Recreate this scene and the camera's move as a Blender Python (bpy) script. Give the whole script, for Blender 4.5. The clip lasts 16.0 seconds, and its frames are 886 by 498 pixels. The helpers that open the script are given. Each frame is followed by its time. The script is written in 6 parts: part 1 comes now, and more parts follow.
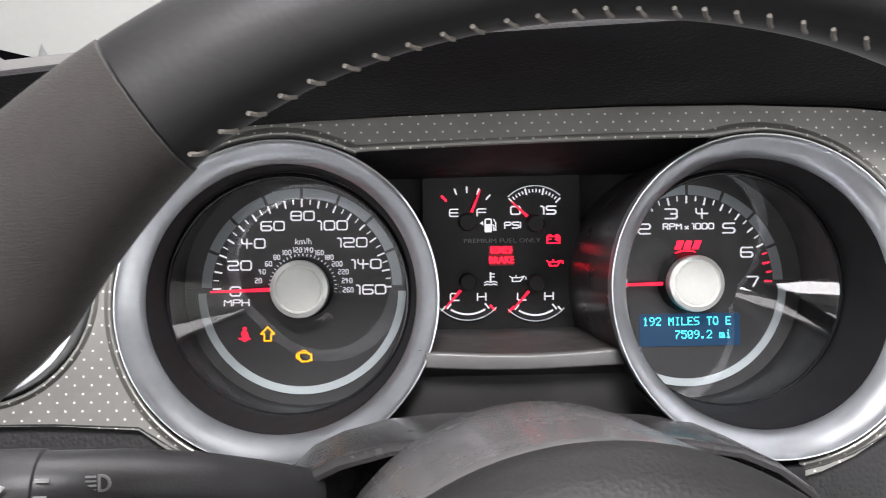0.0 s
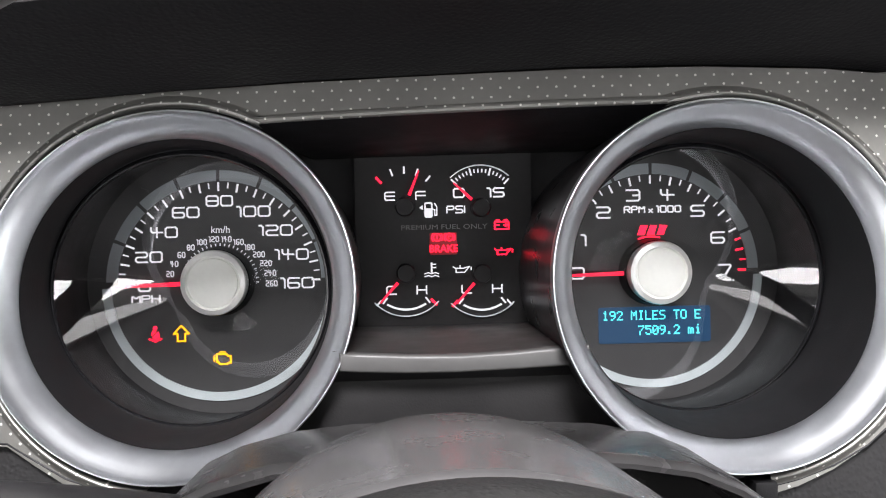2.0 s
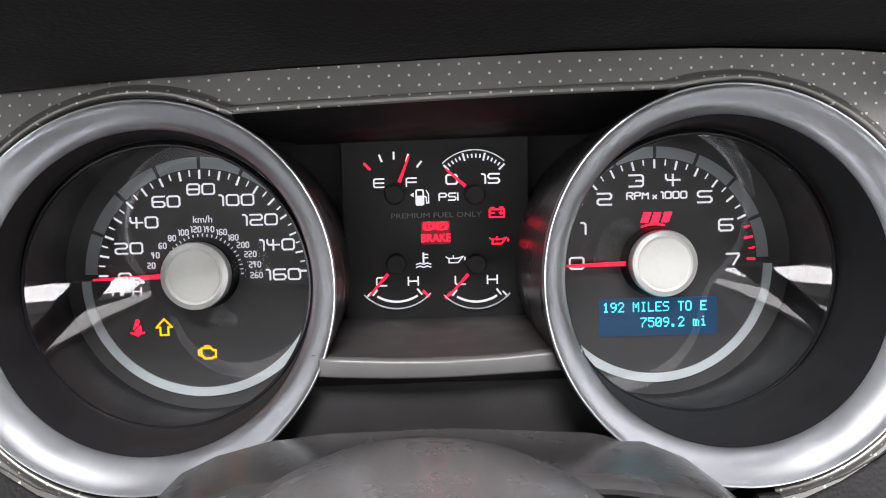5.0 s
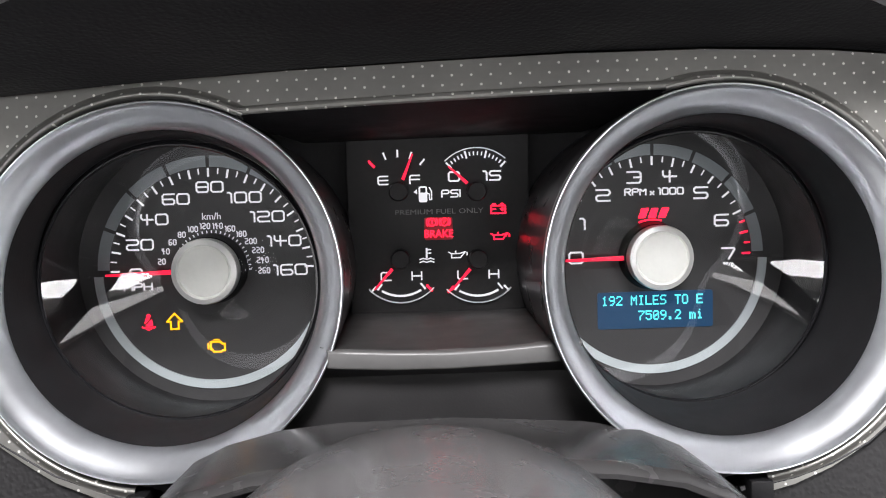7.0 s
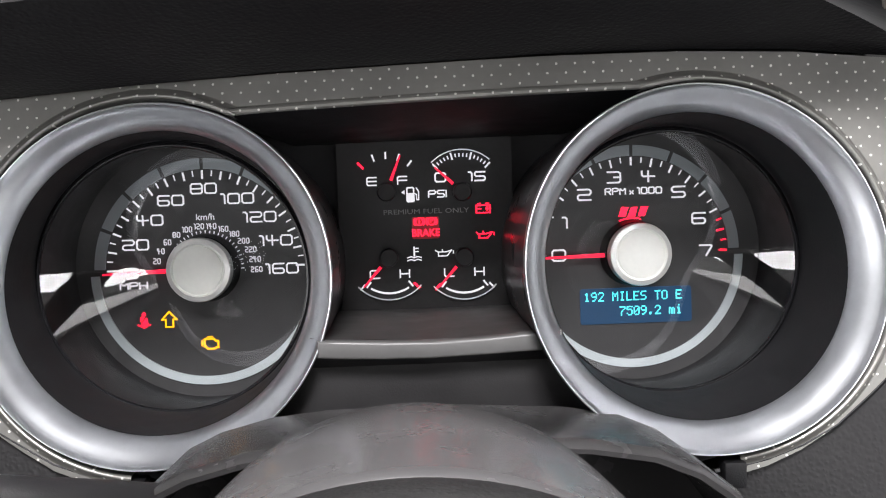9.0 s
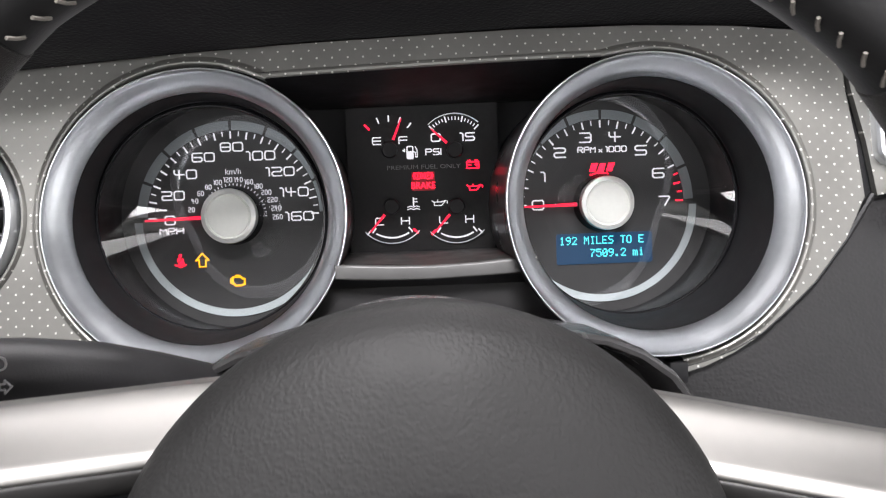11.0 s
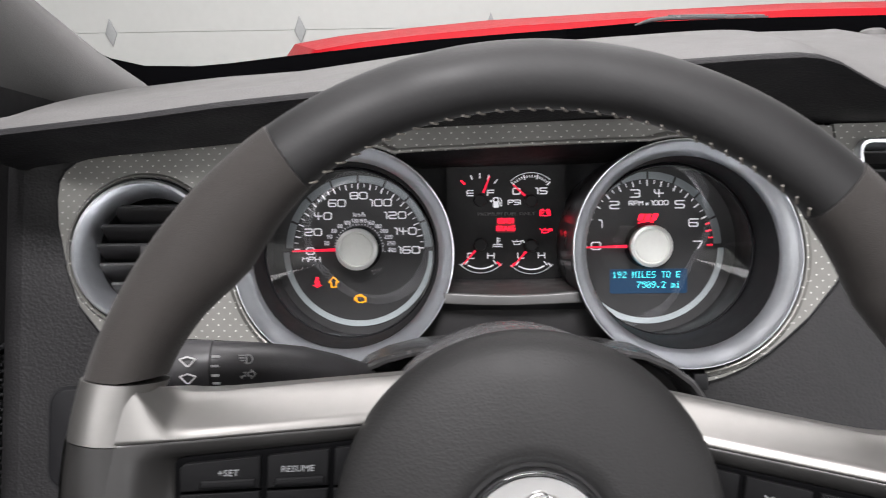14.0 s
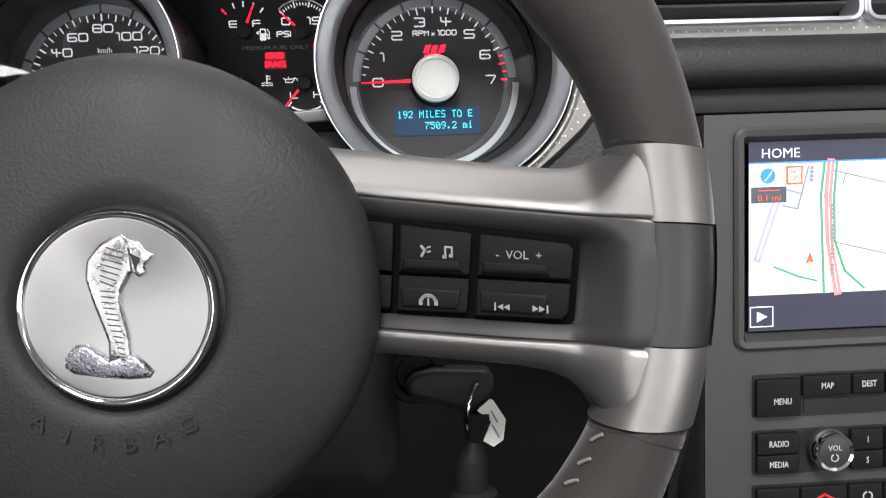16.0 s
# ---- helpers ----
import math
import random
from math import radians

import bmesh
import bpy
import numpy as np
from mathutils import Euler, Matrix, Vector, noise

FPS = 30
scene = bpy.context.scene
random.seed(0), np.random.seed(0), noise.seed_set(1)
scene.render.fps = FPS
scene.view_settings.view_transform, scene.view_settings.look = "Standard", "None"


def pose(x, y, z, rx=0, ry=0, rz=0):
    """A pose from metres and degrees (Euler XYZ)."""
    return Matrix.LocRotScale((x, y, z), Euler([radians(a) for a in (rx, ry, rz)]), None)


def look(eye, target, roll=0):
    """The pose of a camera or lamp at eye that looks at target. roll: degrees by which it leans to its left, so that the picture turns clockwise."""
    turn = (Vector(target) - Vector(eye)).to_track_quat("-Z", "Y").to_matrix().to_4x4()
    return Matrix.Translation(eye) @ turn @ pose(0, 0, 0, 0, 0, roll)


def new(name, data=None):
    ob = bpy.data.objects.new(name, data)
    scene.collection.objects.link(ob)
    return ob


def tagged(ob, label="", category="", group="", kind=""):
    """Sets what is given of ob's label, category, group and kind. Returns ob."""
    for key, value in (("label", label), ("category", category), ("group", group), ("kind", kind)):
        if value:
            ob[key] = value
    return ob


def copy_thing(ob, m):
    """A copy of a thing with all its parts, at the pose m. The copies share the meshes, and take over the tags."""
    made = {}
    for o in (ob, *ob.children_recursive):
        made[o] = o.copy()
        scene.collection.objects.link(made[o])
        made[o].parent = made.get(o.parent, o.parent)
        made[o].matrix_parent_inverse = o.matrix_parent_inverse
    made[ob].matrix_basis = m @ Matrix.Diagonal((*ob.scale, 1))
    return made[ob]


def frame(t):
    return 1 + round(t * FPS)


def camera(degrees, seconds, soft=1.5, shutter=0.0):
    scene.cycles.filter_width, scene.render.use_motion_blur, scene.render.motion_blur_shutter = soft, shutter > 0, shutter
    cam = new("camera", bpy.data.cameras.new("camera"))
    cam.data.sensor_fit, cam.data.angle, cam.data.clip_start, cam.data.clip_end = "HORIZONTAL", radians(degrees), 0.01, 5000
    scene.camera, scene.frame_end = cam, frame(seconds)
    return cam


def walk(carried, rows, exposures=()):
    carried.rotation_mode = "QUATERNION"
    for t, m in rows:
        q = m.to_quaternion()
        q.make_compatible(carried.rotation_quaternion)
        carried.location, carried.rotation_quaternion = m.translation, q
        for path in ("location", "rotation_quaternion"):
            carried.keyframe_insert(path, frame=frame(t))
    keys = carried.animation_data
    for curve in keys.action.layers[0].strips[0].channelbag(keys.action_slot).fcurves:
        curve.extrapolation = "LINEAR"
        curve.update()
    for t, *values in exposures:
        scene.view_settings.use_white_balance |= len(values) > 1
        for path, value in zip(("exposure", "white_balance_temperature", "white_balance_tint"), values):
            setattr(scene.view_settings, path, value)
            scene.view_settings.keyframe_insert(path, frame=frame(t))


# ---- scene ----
cam = camera(59.6, 16.0, soft=1.0, shutter=0.3)
# The dash frame: x right, y ahead into the dial plane, z up along the dials, which lean back by RAKE degrees.
RAKE, HEIGHT = 18.0, 0.95
CAR = pose(0, 0, HEIGHT, -RAKE)
PATH = [
    (0, (-0.049, -0.419, 0.021), (0.045, 1.579, 0.016), -0.7),
    (0.5, (-0.024, -0.41, 0.021), (0.08, 1.587, 0.003), -0.8),
    (1, (-0.003, -0.384, 0.022), (0.093, 1.614, 0.003), -0.9),
    (1.5, (-0.003, -0.384, 0.023), (0.092, 1.614, 0.003), -1.1),
    (2, (-0.017, -0.376, 0.016), (0.085, 1.621, 0.002), -1.2),
    (2.5, (-0.02, -0.375, 0.018), (0.092, 1.621, -0.005), -1.5),
    (3, (-0.011, -0.368, 0.028), (0.117, 1.628, -0.004), -1.6),
    (3.5, (-0.009, -0.355, 0.025), (0.105, 1.641, -0.021), -1.6),
    (4, (-0.007, -0.357, 0.028), (0.078, 1.64, -0.048), -1.5),
    (6.5, (-0.004, -0.363, 0.029), (0.046, 1.633, -0.098), -1.4),
    (7, (-0.006, -0.368, 0.03), (0.05, 1.627, -0.099), -1.6),
    (7.5, (-0.002, -0.371, 0.033), (0.066, 1.623, -0.103), -1.6),
    (8, (-0.001, -0.377, 0.031), (0.07, 1.617, -0.096), -1.8),
    (10.5, (-0.008, -0.394, 0.005), (0.071, 1.603, -0.049), -2.0),
    (11, (-0.008, -0.443, 0.001), (0.084, 1.552, -0.108), -2.0),
    (11.5, (-0.015, -0.465, -0.009), (0.075, 1.53, -0.119), -1.9),
    (12, (-0.03, -0.488, -0.025), (0.019, 1.509, -0.122), -1.6),
    (12.5, (-0.063, -0.513, -0.049), (-0.065, 1.484, -0.148), -1.2),
    (13, (-0.074, -0.529, -0.047), (-0.118, 1.468, -0.146), -0.8),
    (13.5, (-0.061, -0.548, -0.007), (-0.113, 1.449, -0.105), -0.6),
    (14, (-0.033, -0.565, 0.027), (-0.07, 1.432, -0.072), -0.7),
    (14.5, (0.032, -0.569, 0.026), (0.045, 1.428, -0.072), -0.9),
    (15, (0.06, -0.55, -0.026), (0.118, 1.447, -0.122), -1.4),
    (15.5, (0.075, -0.526, -0.055), (0.161, 1.468, -0.179), -1.7),
    (16, (0.079, -0.513, -0.064), (0.186, 1.476, -0.244), -2.0),
]
walk(cam, [(t, CAR @ look(eye, target, roll)) for t, eye, target, roll in PATH], exposures=[(0, 0.25), (1.5, 0.28), (3.0, 0.16), (4.0, 0.18), (7.0, 0.18), (8.0, 0.12), (11.0, 0.22), (11.5, 0.14), (12.5, 0.1), (13.0, 0.26), (13.5, 0.2), (14.0, 0.0), (14.5, -0.18), (15.0, -0.18), (16.0, 0.02)])

# ---- world and light ----
world = bpy.data.worlds.new("world")
scene.world = world
world.use_nodes = True
world.node_tree.nodes["Background"].inputs[0].default_value = (0.8, 0.9, 1.0, 1)
world.node_tree.nodes["Background"].inputs[1].default_value = 0.02


def area_lamp(x, y, z, sx, sy, watts, colour=(1.0, 0.972, 0.99)):
    data = bpy.data.lights.new("fill_lamp_light", "AREA")
    data.shape, data.size, data.size_y, data.energy, data.color = "RECTANGLE", sx, sy, watts, colour
    new("fill_lamp_light", data).matrix_world = pose(x, y, z)


# Square ceiling lamps, unseen and added as fill, and the bright window bands of the side and rear walls.
FILL_LAMPS = [(0.4, 2.3, 2.6, 1.0, 58), (0.1, 0.55, 2.2, 0.9, 46), (-2.4, -2.45, 2.6, 1.0, 28), (-0.05, -1.3, 0.7, 0.6, 130), (3.2, -2.45, 2.6, 1.0, 28)]
for lx, ly, lw, lh, watts in FILL_LAMPS:
    area_lamp(lx, ly, 2.86, lw, lh, watts)
# Side bands follow the lens reflections; the rear band is added fill light.
WINDOWS = [(-3.93, -4.45, 1, 0, 2.8, 1.60, 1.55, 165), (4.93, -4.7, -1, 0, 2.2, 1.60, 1.55, 140), (0.4, -5.93, 0, 1, 8.0, 1.9, 1.85, 130)]
for wx, wy, dx, dy, wide, high, wz, watts in WINDOWS:
    data = bpy.data.lights.new("window_light", "AREA")
    data.shape, data.size, data.size_y, data.energy, data.color = "RECTANGLE", wide, high, watts, (0.99, 0.972, 1.0)
    new("window_light", data).matrix_world = look((wx, wy, wz), (wx + dx, wy + dy, wz))


# ---- materials ----
def node(nt, kind, x=None, **props):
    n = nt.nodes.new(kind)
    for k, v in props.items():
        if k == "operation":
            n.operation = v
        if k == "feature":
            n.feature = v
    return n


def material(name, colour, rough=0.5, metal=0.0, vary=0.12, scale=60.0, bump=0.0, bump_scale=600.0, cells=False, spec=0.5, coat=0.0, rough_vary=0.08, sheen=0.0):
    """Base colour with two scales of variation, varied roughness, and fine relief (noise or leather cells)."""
    m = bpy.data.materials.new(name)
    m.use_nodes = True
    nt = m.node_tree
    b = nt.nodes["Principled BSDF"]
    b.inputs["Metallic"].default_value = metal
    b.inputs["Specular IOR Level"].default_value = spec
    b.inputs["Coat Weight"].default_value = coat
    b.inputs["Sheen Weight"].default_value, b.inputs["Sheen Roughness"].default_value = sheen, 0.35
    co = node(nt, "ShaderNodeTexCoord")
    n1 = node(nt, "ShaderNodeTexNoise")
    n1.inputs["Scale"].default_value, n1.inputs["Detail"].default_value = scale, 5
    n2 = node(nt, "ShaderNodeTexNoise")
    n2.inputs["Scale"].default_value, n2.inputs["Detail"].default_value = scale * 9, 3
    nt.links.new(co.outputs["Object"], n1.inputs["Vector"])
    nt.links.new(co.outputs["Object"], n2.inputs["Vector"])
    add = node(nt, "ShaderNodeMath", operation="ADD")
    nt.links.new(n1.outputs["Fac"], add.inputs[0])
    nt.links.new(n2.outputs["Fac"], add.inputs[1])
    ramp = node(nt, "ShaderNodeMapRange")
    ramp.inputs["From Min"].default_value, ramp.inputs["From Max"].default_value = 0.6, 1.4
    ramp.inputs["To Min"].default_value, ramp.inputs["To Max"].default_value = 1 - vary, 1 + vary
    nt.links.new(add.outputs[0], ramp.inputs["Value"])
    mul = node(nt, "ShaderNodeVectorMath", operation="SCALE")
    mul.inputs[0].default_value = colour
    nt.links.new(ramp.outputs[0], mul.inputs["Scale"])
    nt.links.new(mul.outputs["Vector"], b.inputs["Base Color"])
    r2 = node(nt, "ShaderNodeMapRange")
    r2.inputs["From Min"].default_value, r2.inputs["From Max"].default_value = 0.3, 0.7
    r2.inputs["To Min"].default_value, r2.inputs["To Max"].default_value = max(0.02, rough - rough_vary), min(1, rough + rough_vary)
    nt.links.new(n1.outputs["Fac"], r2.inputs["Value"])
    nt.links.new(r2.outputs[0], b.inputs["Roughness"])
    if bump:
        if cells:
            tex = node(nt, "ShaderNodeTexVoronoi", feature="SMOOTH_F1")
            tex.inputs["Scale"].default_value = bump_scale
            out = tex.outputs["Distance"]
            n3 = node(nt, "ShaderNodeTexNoise")
            n3.inputs["Scale"].default_value = bump_scale * 0.5
            nt.links.new(co.outputs["Object"], n3.inputs["Vector"])
            wob = node(nt, "ShaderNodeVectorMath", operation="MULTIPLY_ADD")
            wob.inputs[1].default_value = (0.0012, 0.0012, 0.0012)
            nt.links.new(n3.outputs["Color"], wob.inputs[0])
            nt.links.new(co.outputs["Object"], wob.inputs[2])
            nt.links.new(wob.outputs[0], tex.inputs["Vector"])
        else:
            tex = node(nt, "ShaderNodeTexNoise")
            tex.inputs["Scale"].default_value = bump_scale
            out = tex.outputs["Fac"]
            nt.links.new(co.outputs["Object"], tex.inputs["Vector"])
        bp = node(nt, "ShaderNodeBump")
        bp.inputs["Strength"].default_value, bp.inputs["Distance"].default_value = bump, 0.0008
        if cells:
            bp.invert = True
        nt.links.new(out, bp.inputs["Height"])
        nt.links.new(bp.outputs[0], b.inputs["Normal"])
    return m


def glow(name, colour, strength):
    m = bpy.data.materials.new(name)
    m.use_nodes = True
    b = m.node_tree.nodes["Principled BSDF"]
    b.inputs["Base Color"].default_value = (*[c * 0.25 for c in colour], 1)
    b.inputs["Emission Color"].default_value = (*colour, 1)
    b.inputs["Emission Strength"].default_value = strength
    b.inputs["Roughness"].default_value = 0.5
    return m


def glass(name, rough=0.0, tint=(1, 1, 1)):
    m = bpy.data.materials.new(name)
    m.use_nodes = True
    nt = m.node_tree
    out = nt.nodes["Material Output"]
    clear, gloss, mix, lw, curve = (nt.nodes.new(k) for k in ("ShaderNodeBsdfTransparent", "ShaderNodeBsdfGlossy", "ShaderNodeMixShader", "ShaderNodeLayerWeight", "ShaderNodeMath"))
    clear.inputs[0].default_value = (*tint, 1)
    gloss.inputs["Roughness"].default_value = rough
    lw.inputs["Blend"].default_value = 0.5
    power = nt.nodes.new("ShaderNodeMath")
    power.operation = "POWER"
    power.inputs[1].default_value = 4.0
    nt.links.new(lw.outputs["Facing"], power.inputs[0])
    curve.operation = "MULTIPLY_ADD"
    curve.inputs[1].default_value, curve.inputs[2].default_value = 0.85, 0.075
    nt.links.new(power.outputs[0], curve.inputs[0])
    nt.links.new(curve.outputs[0], mix.inputs[0])
    nt.links.new(clear.outputs[0], mix.inputs[1])
    nt.links.new(gloss.outputs[0], mix.inputs[2])
    nt.links.new(mix.outputs[0], out.inputs["Surface"])
    return m


def dotted(name, base, dot, rough, metal, pitch=0.0072, radius=0.105):
    """Satin metallic film with a staggered lattice of small pale dots."""
    m = material(name, base, rough, metal, vary=0.06, scale=40, rough_vary=0.04)
    nt = m.node_tree
    b = nt.nodes["Principled BSDF"]
    co = node(nt, "ShaderNodeTexCoord")
    sep = node(nt, "ShaderNodeSeparateXYZ")
    nt.links.new(co.outputs["Object"], sep.inputs[0])
    cells = []
    for op in ("ADD", "SUBTRACT"):
        s = node(nt, "ShaderNodeMath", operation=op)
        nt.links.new(sep.outputs["X"], s.inputs[0])
        nt.links.new(sep.outputs["Z"], s.inputs[1])
        d = node(nt, "ShaderNodeMath", operation="DIVIDE")
        d.inputs[1].default_value = pitch
        nt.links.new(s.outputs[0], d.inputs[0])
        f = node(nt, "ShaderNodeMath", operation="FLOORED_MODULO")
        f.inputs[1].default_value = 1.0
        nt.links.new(d.outputs[0], f.inputs[0])
        c = node(nt, "ShaderNodeMath", operation="SUBTRACT")
        c.inputs[1].default_value = 0.5
        nt.links.new(f.outputs[0], c.inputs[0])
        q = node(nt, "ShaderNodeMath", operation="POWER")
        q.inputs[1].default_value = 2.0
        a = node(nt, "ShaderNodeMath", operation="ABSOLUTE")
        nt.links.new(c.outputs[0], a.inputs[0])
        nt.links.new(a.outputs[0], q.inputs[0])
        cells.append(q)
    tot = node(nt, "ShaderNodeMath", operation="ADD")
    nt.links.new(cells[0].outputs[0], tot.inputs[0])
    nt.links.new(cells[1].outputs[0], tot.inputs[1])
    less = node(nt, "ShaderNodeMath", operation="LESS_THAN")
    less.inputs[1].default_value = radius**2
    nt.links.new(tot.outputs[0], less.inputs[0])
    mix = node(nt, "ShaderNodeMix")
    mix.data_type = "RGBA"
    old = b.inputs["Base Color"].links[0].from_socket
    nt.links.new(less.outputs[0], mix.inputs[0])
    nt.links.new(old, mix.inputs[6])
    mix.inputs[7].default_value = (*dot, 1)
    nt.links.new(mix.outputs[2], b.inputs["Base Color"])
    met = node(nt, "ShaderNodeMath", operation="MULTIPLY_ADD")
    met.inputs[1].default_value, met.inputs[2].default_value = -metal, metal
    nt.links.new(less.outputs[0], met.inputs[0])
    nt.links.new(met.outputs[0], b.inputs["Metallic"])
    return m


M_SILVER = material("satin_silver", (0.80, 0.825, 0.86), 0.36, 1.0, vary=0.05, scale=30, rough_vary=0.06)
M_SPOKE = material("brushed_spoke_silver", (0.245, 0.238, 0.228), 0.42, 0.92, vary=0.03, scale=30, rough_vary=0.03)
M_INSERT = material("dark_satin_insert", (0.022, 0.0214, 0.0207), 0.42, 0.25, vary=0.06, scale=40)
M_BLACK = material("black_plastic", (0.008, 0.008, 0.009), 0.55, vary=0.2, spec=0.3, bump=0.15, bump_scale=1500)
M_GLOSS = material("gloss_black", (0.008, 0.008, 0.009), 0.16, vary=0.15, rough_vary=0.05)
M_HOUSING = material("housing_satin_black", (0.022, 0.021, 0.022), 0.30, vary=0.15, rough_vary=0.04)
M_DIAL = material("dial_black", (0.032, 0.032, 0.033), 0.45, vary=0.15, scale=200)
M_PANEL = material("gauge_panel_black", (0.015, 0.0145, 0.015), 0.4, vary=0.2, spec=0.2)
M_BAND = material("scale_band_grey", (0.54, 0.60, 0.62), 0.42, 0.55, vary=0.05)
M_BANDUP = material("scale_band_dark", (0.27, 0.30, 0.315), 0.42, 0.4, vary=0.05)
M_WHITE = glow("dial_white", (0.92, 0.91, 0.96), 0.75)
M_WHITEDIM = glow("dial_white_small", (0.88, 0.87, 0.94), 0.6)
M_GREYTXT = material("dim_print", (0.2, 0.2, 0.2), 0.6)
M_NEEDLE = glow("needle_red", (1.0, 0.012, 0.055), 1.25)
M_RED = glow("lamp_red", (1.0, 0.007, 0.032), 3.4)
M_REDDIM = glow("lamp_red_field", (1.0, 0.010, 0.05), 0.05)
M_AMBER = glow("lamp_amber", (1.0, 0.42, 0.0), 1.7)
M_CYAN = glow("display_cyan", (0.10, 0.85, 0.95), 1.6)
M_LCD = glow("display_blue", (0.002, 0.040, 0.105), 0.9)
M_HUB = material("hub_cap_grey", (0.76, 0.77, 0.73), 0.5, 0.1, vary=0.03, rough_vary=0.03)
M_HUBRING = material("hub_ring_grey", (0.84, 0.84, 0.82), 0.35, 0.6, vary=0.03)
M_TRIM = dotted("dotted_trim_film", (0.215, 0.212, 0.198), (0.62, 0.61, 0.57), 0.33, 0.62, radius=0.096)
M_LEATHER = material("grained_dash_vinyl", (0.0135, 0.0131, 0.0137), 0.55, spec=0.36, vary=0.12, scale=25, bump=0.35, bump_scale=600, cells=True)
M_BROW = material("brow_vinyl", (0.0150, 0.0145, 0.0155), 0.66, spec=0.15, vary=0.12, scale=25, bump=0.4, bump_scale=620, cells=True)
# Same vinyl as the brow; light falling on the top is painted into this paler colour.
M_TOP_LIT = material("dash_vinyl_lit_top", (0.10, 0.098, 0.096), 0.6, vary=0.06, scale=20, bump=0.25, bump_scale=700, cells=True)
M_RIM = material("wheel_leather", (0.0062, 0.0060, 0.0062), 0.58, spec=0.36, sheen=0.12, vary=0.1, scale=30, bump=0.05, bump_scale=800, cells=True)
M_GRIP = material("wheel_suede", (0.022, 0.0196, 0.0180), 0.8, vary=0.14, scale=60, bump=0.3, bump_scale=2500, spec=0.25, sheen=0.12)
M_STITCH = material("pale_thread", (0.15, 0.137, 0.12), 0.7, vary=0.15, scale=300)
M_PAD = material("airbag_vinyl", (0.0118, 0.0116, 0.0115), 0.62, spec=0.28, vary=0.08, scale=25, bump=0.22, bump_scale=950, cells=True)
M_PLASTIC = material("grey_black_plastic", (0.022, 0.0214, 0.022), 0.45, vary=0.08, bump=0.1, bump_scale=1200)
M_SHROUD = material("column_plastic", (0.085, 0.083, 0.084), 0.26, vary=0.04, rough_vary=0.03)
M_STALK = material("stalk_plastic", (0.040, 0.039, 0.041), 0.42, vary=0.08, bump=0.1, bump_scale=1200)
M_BUTTON = material("button_black", (0.0065, 0.0065, 0.007), 0.6, spec=0.12, vary=0.08, bump=0.06, bump_scale=1500)
M_LEGEND = material("grey_legend", (0.19, 0.195, 0.20), 0.6, vary=0.1, scale=200)
M_KEY = material("spoke_button_rubber", (0.0062, 0.0062, 0.0066), 0.55, spec=0.10, vary=0.08, bump=0.05, bump_scale=1500)
M_GAP = material("matt_black_well", (0.0022, 0.0022, 0.0025), 0.9, spec=0.03)
M_PRINT = material("pale_print", (0.46, 0.46, 0.46), 0.6, vary=0.05)
M_CHROME = material("chrome", (0.82, 0.82, 0.84), 0.08, 1.0, vary=0.03, rough_vary=0.03)
M_EMBLEM = material("brushed_emblem", (0.325, 0.322, 0.316), 0.31, 1.0, vary=0.02, scale=80, rough_vary=0.02)
b_ = M_EMBLEM.node_tree.nodes["Principled BSDF"]
b_.inputs["Anisotropic"].default_value = 0.5
tan_ = M_EMBLEM.node_tree.nodes.new("ShaderNodeTangent")
tan_.direction_type, tan_.axis = "RADIAL", "Y"
M_EMBLEM.node_tree.links.new(tan_.outputs[0], b_.inputs["Tangent"])
M_SNAKE = material("emblem_relief_metal", (0.44, 0.437, 0.43), 0.28, 1.0, vary=0.15, scale=400, bump=0.09, bump_scale=1300, cells=True)
M_COIL = material("emblem_scales", (0.20, 0.205, 0.225), 0.3, 1.0, vary=0.3, scale=500, bump=0.35, bump_scale=1500, cells=True)
M_STACK = material("console_grey", (0.029, 0.0285, 0.0280), 0.5, vary=0.05, bump=0.08, bump_scale=1500)
M_RED_PAINT = material("red_car_paint", (0.33, 0.005, 0.011), 0.5, vary=0.03, spec=0.12)
M_WALL = material("white_wall", (0.54, 0.55, 0.53), 0.6, vary=0.03, scale=3)
M_CEIL = material("ceiling_paint", (0.14, 0.14, 0.145), 0.7, vary=0.02, scale=3)
M_FLOOR = material("garage_floor_paint", (0.42, 0.42, 0.41), 0.35, vary=0.1, scale=4)
M_CLOTH = material("dark_cabin_cloth", (0.035, 0.035, 0.036), 0.9, vary=0.08, bump=0.3, bump_scale=900)
M_FRIT = material("fired_black_border", (0.002, 0.002, 0.0023), 0.9, spec=0.0)
M_PILLAR = material("pillar_plastic", (0.11, 0.108, 0.106), 0.6, vary=0.06, bump=0.2, bump_scale=900)
M_HINGE = material("galvanised_steel", (0.36, 0.37, 0.37), 0.5, 0.2, vary=0.1)
M_TAG = material("paper_tag", (0.62, 0.62, 0.58), 0.8, vary=0.06)
M_LENS = glass("gauge_lens")

# ---- building helpers ----
OFFSET = {}


def thing(name, base, label, category, group="", kind="", m=None):
    """An Empty at base (in the frame m, the dash frame unless given) that carries the parts of one thing."""
    root = new(name)
    root.matrix_world = (CAR if m is None else m) @ Matrix.Translation(base)
    root.empty_display_size = 0.01
    OFFSET[root.name] = Vector(base)
    return tagged(root, label, category, group, kind)


def finish(mesh, mat, smooth=True, angle=32):
    mesh.materials.append(mat)
    if smooth:
        mesh.shade_smooth()
        mesh.set_sharp_from_angle(angle=radians(angle))
    return mesh


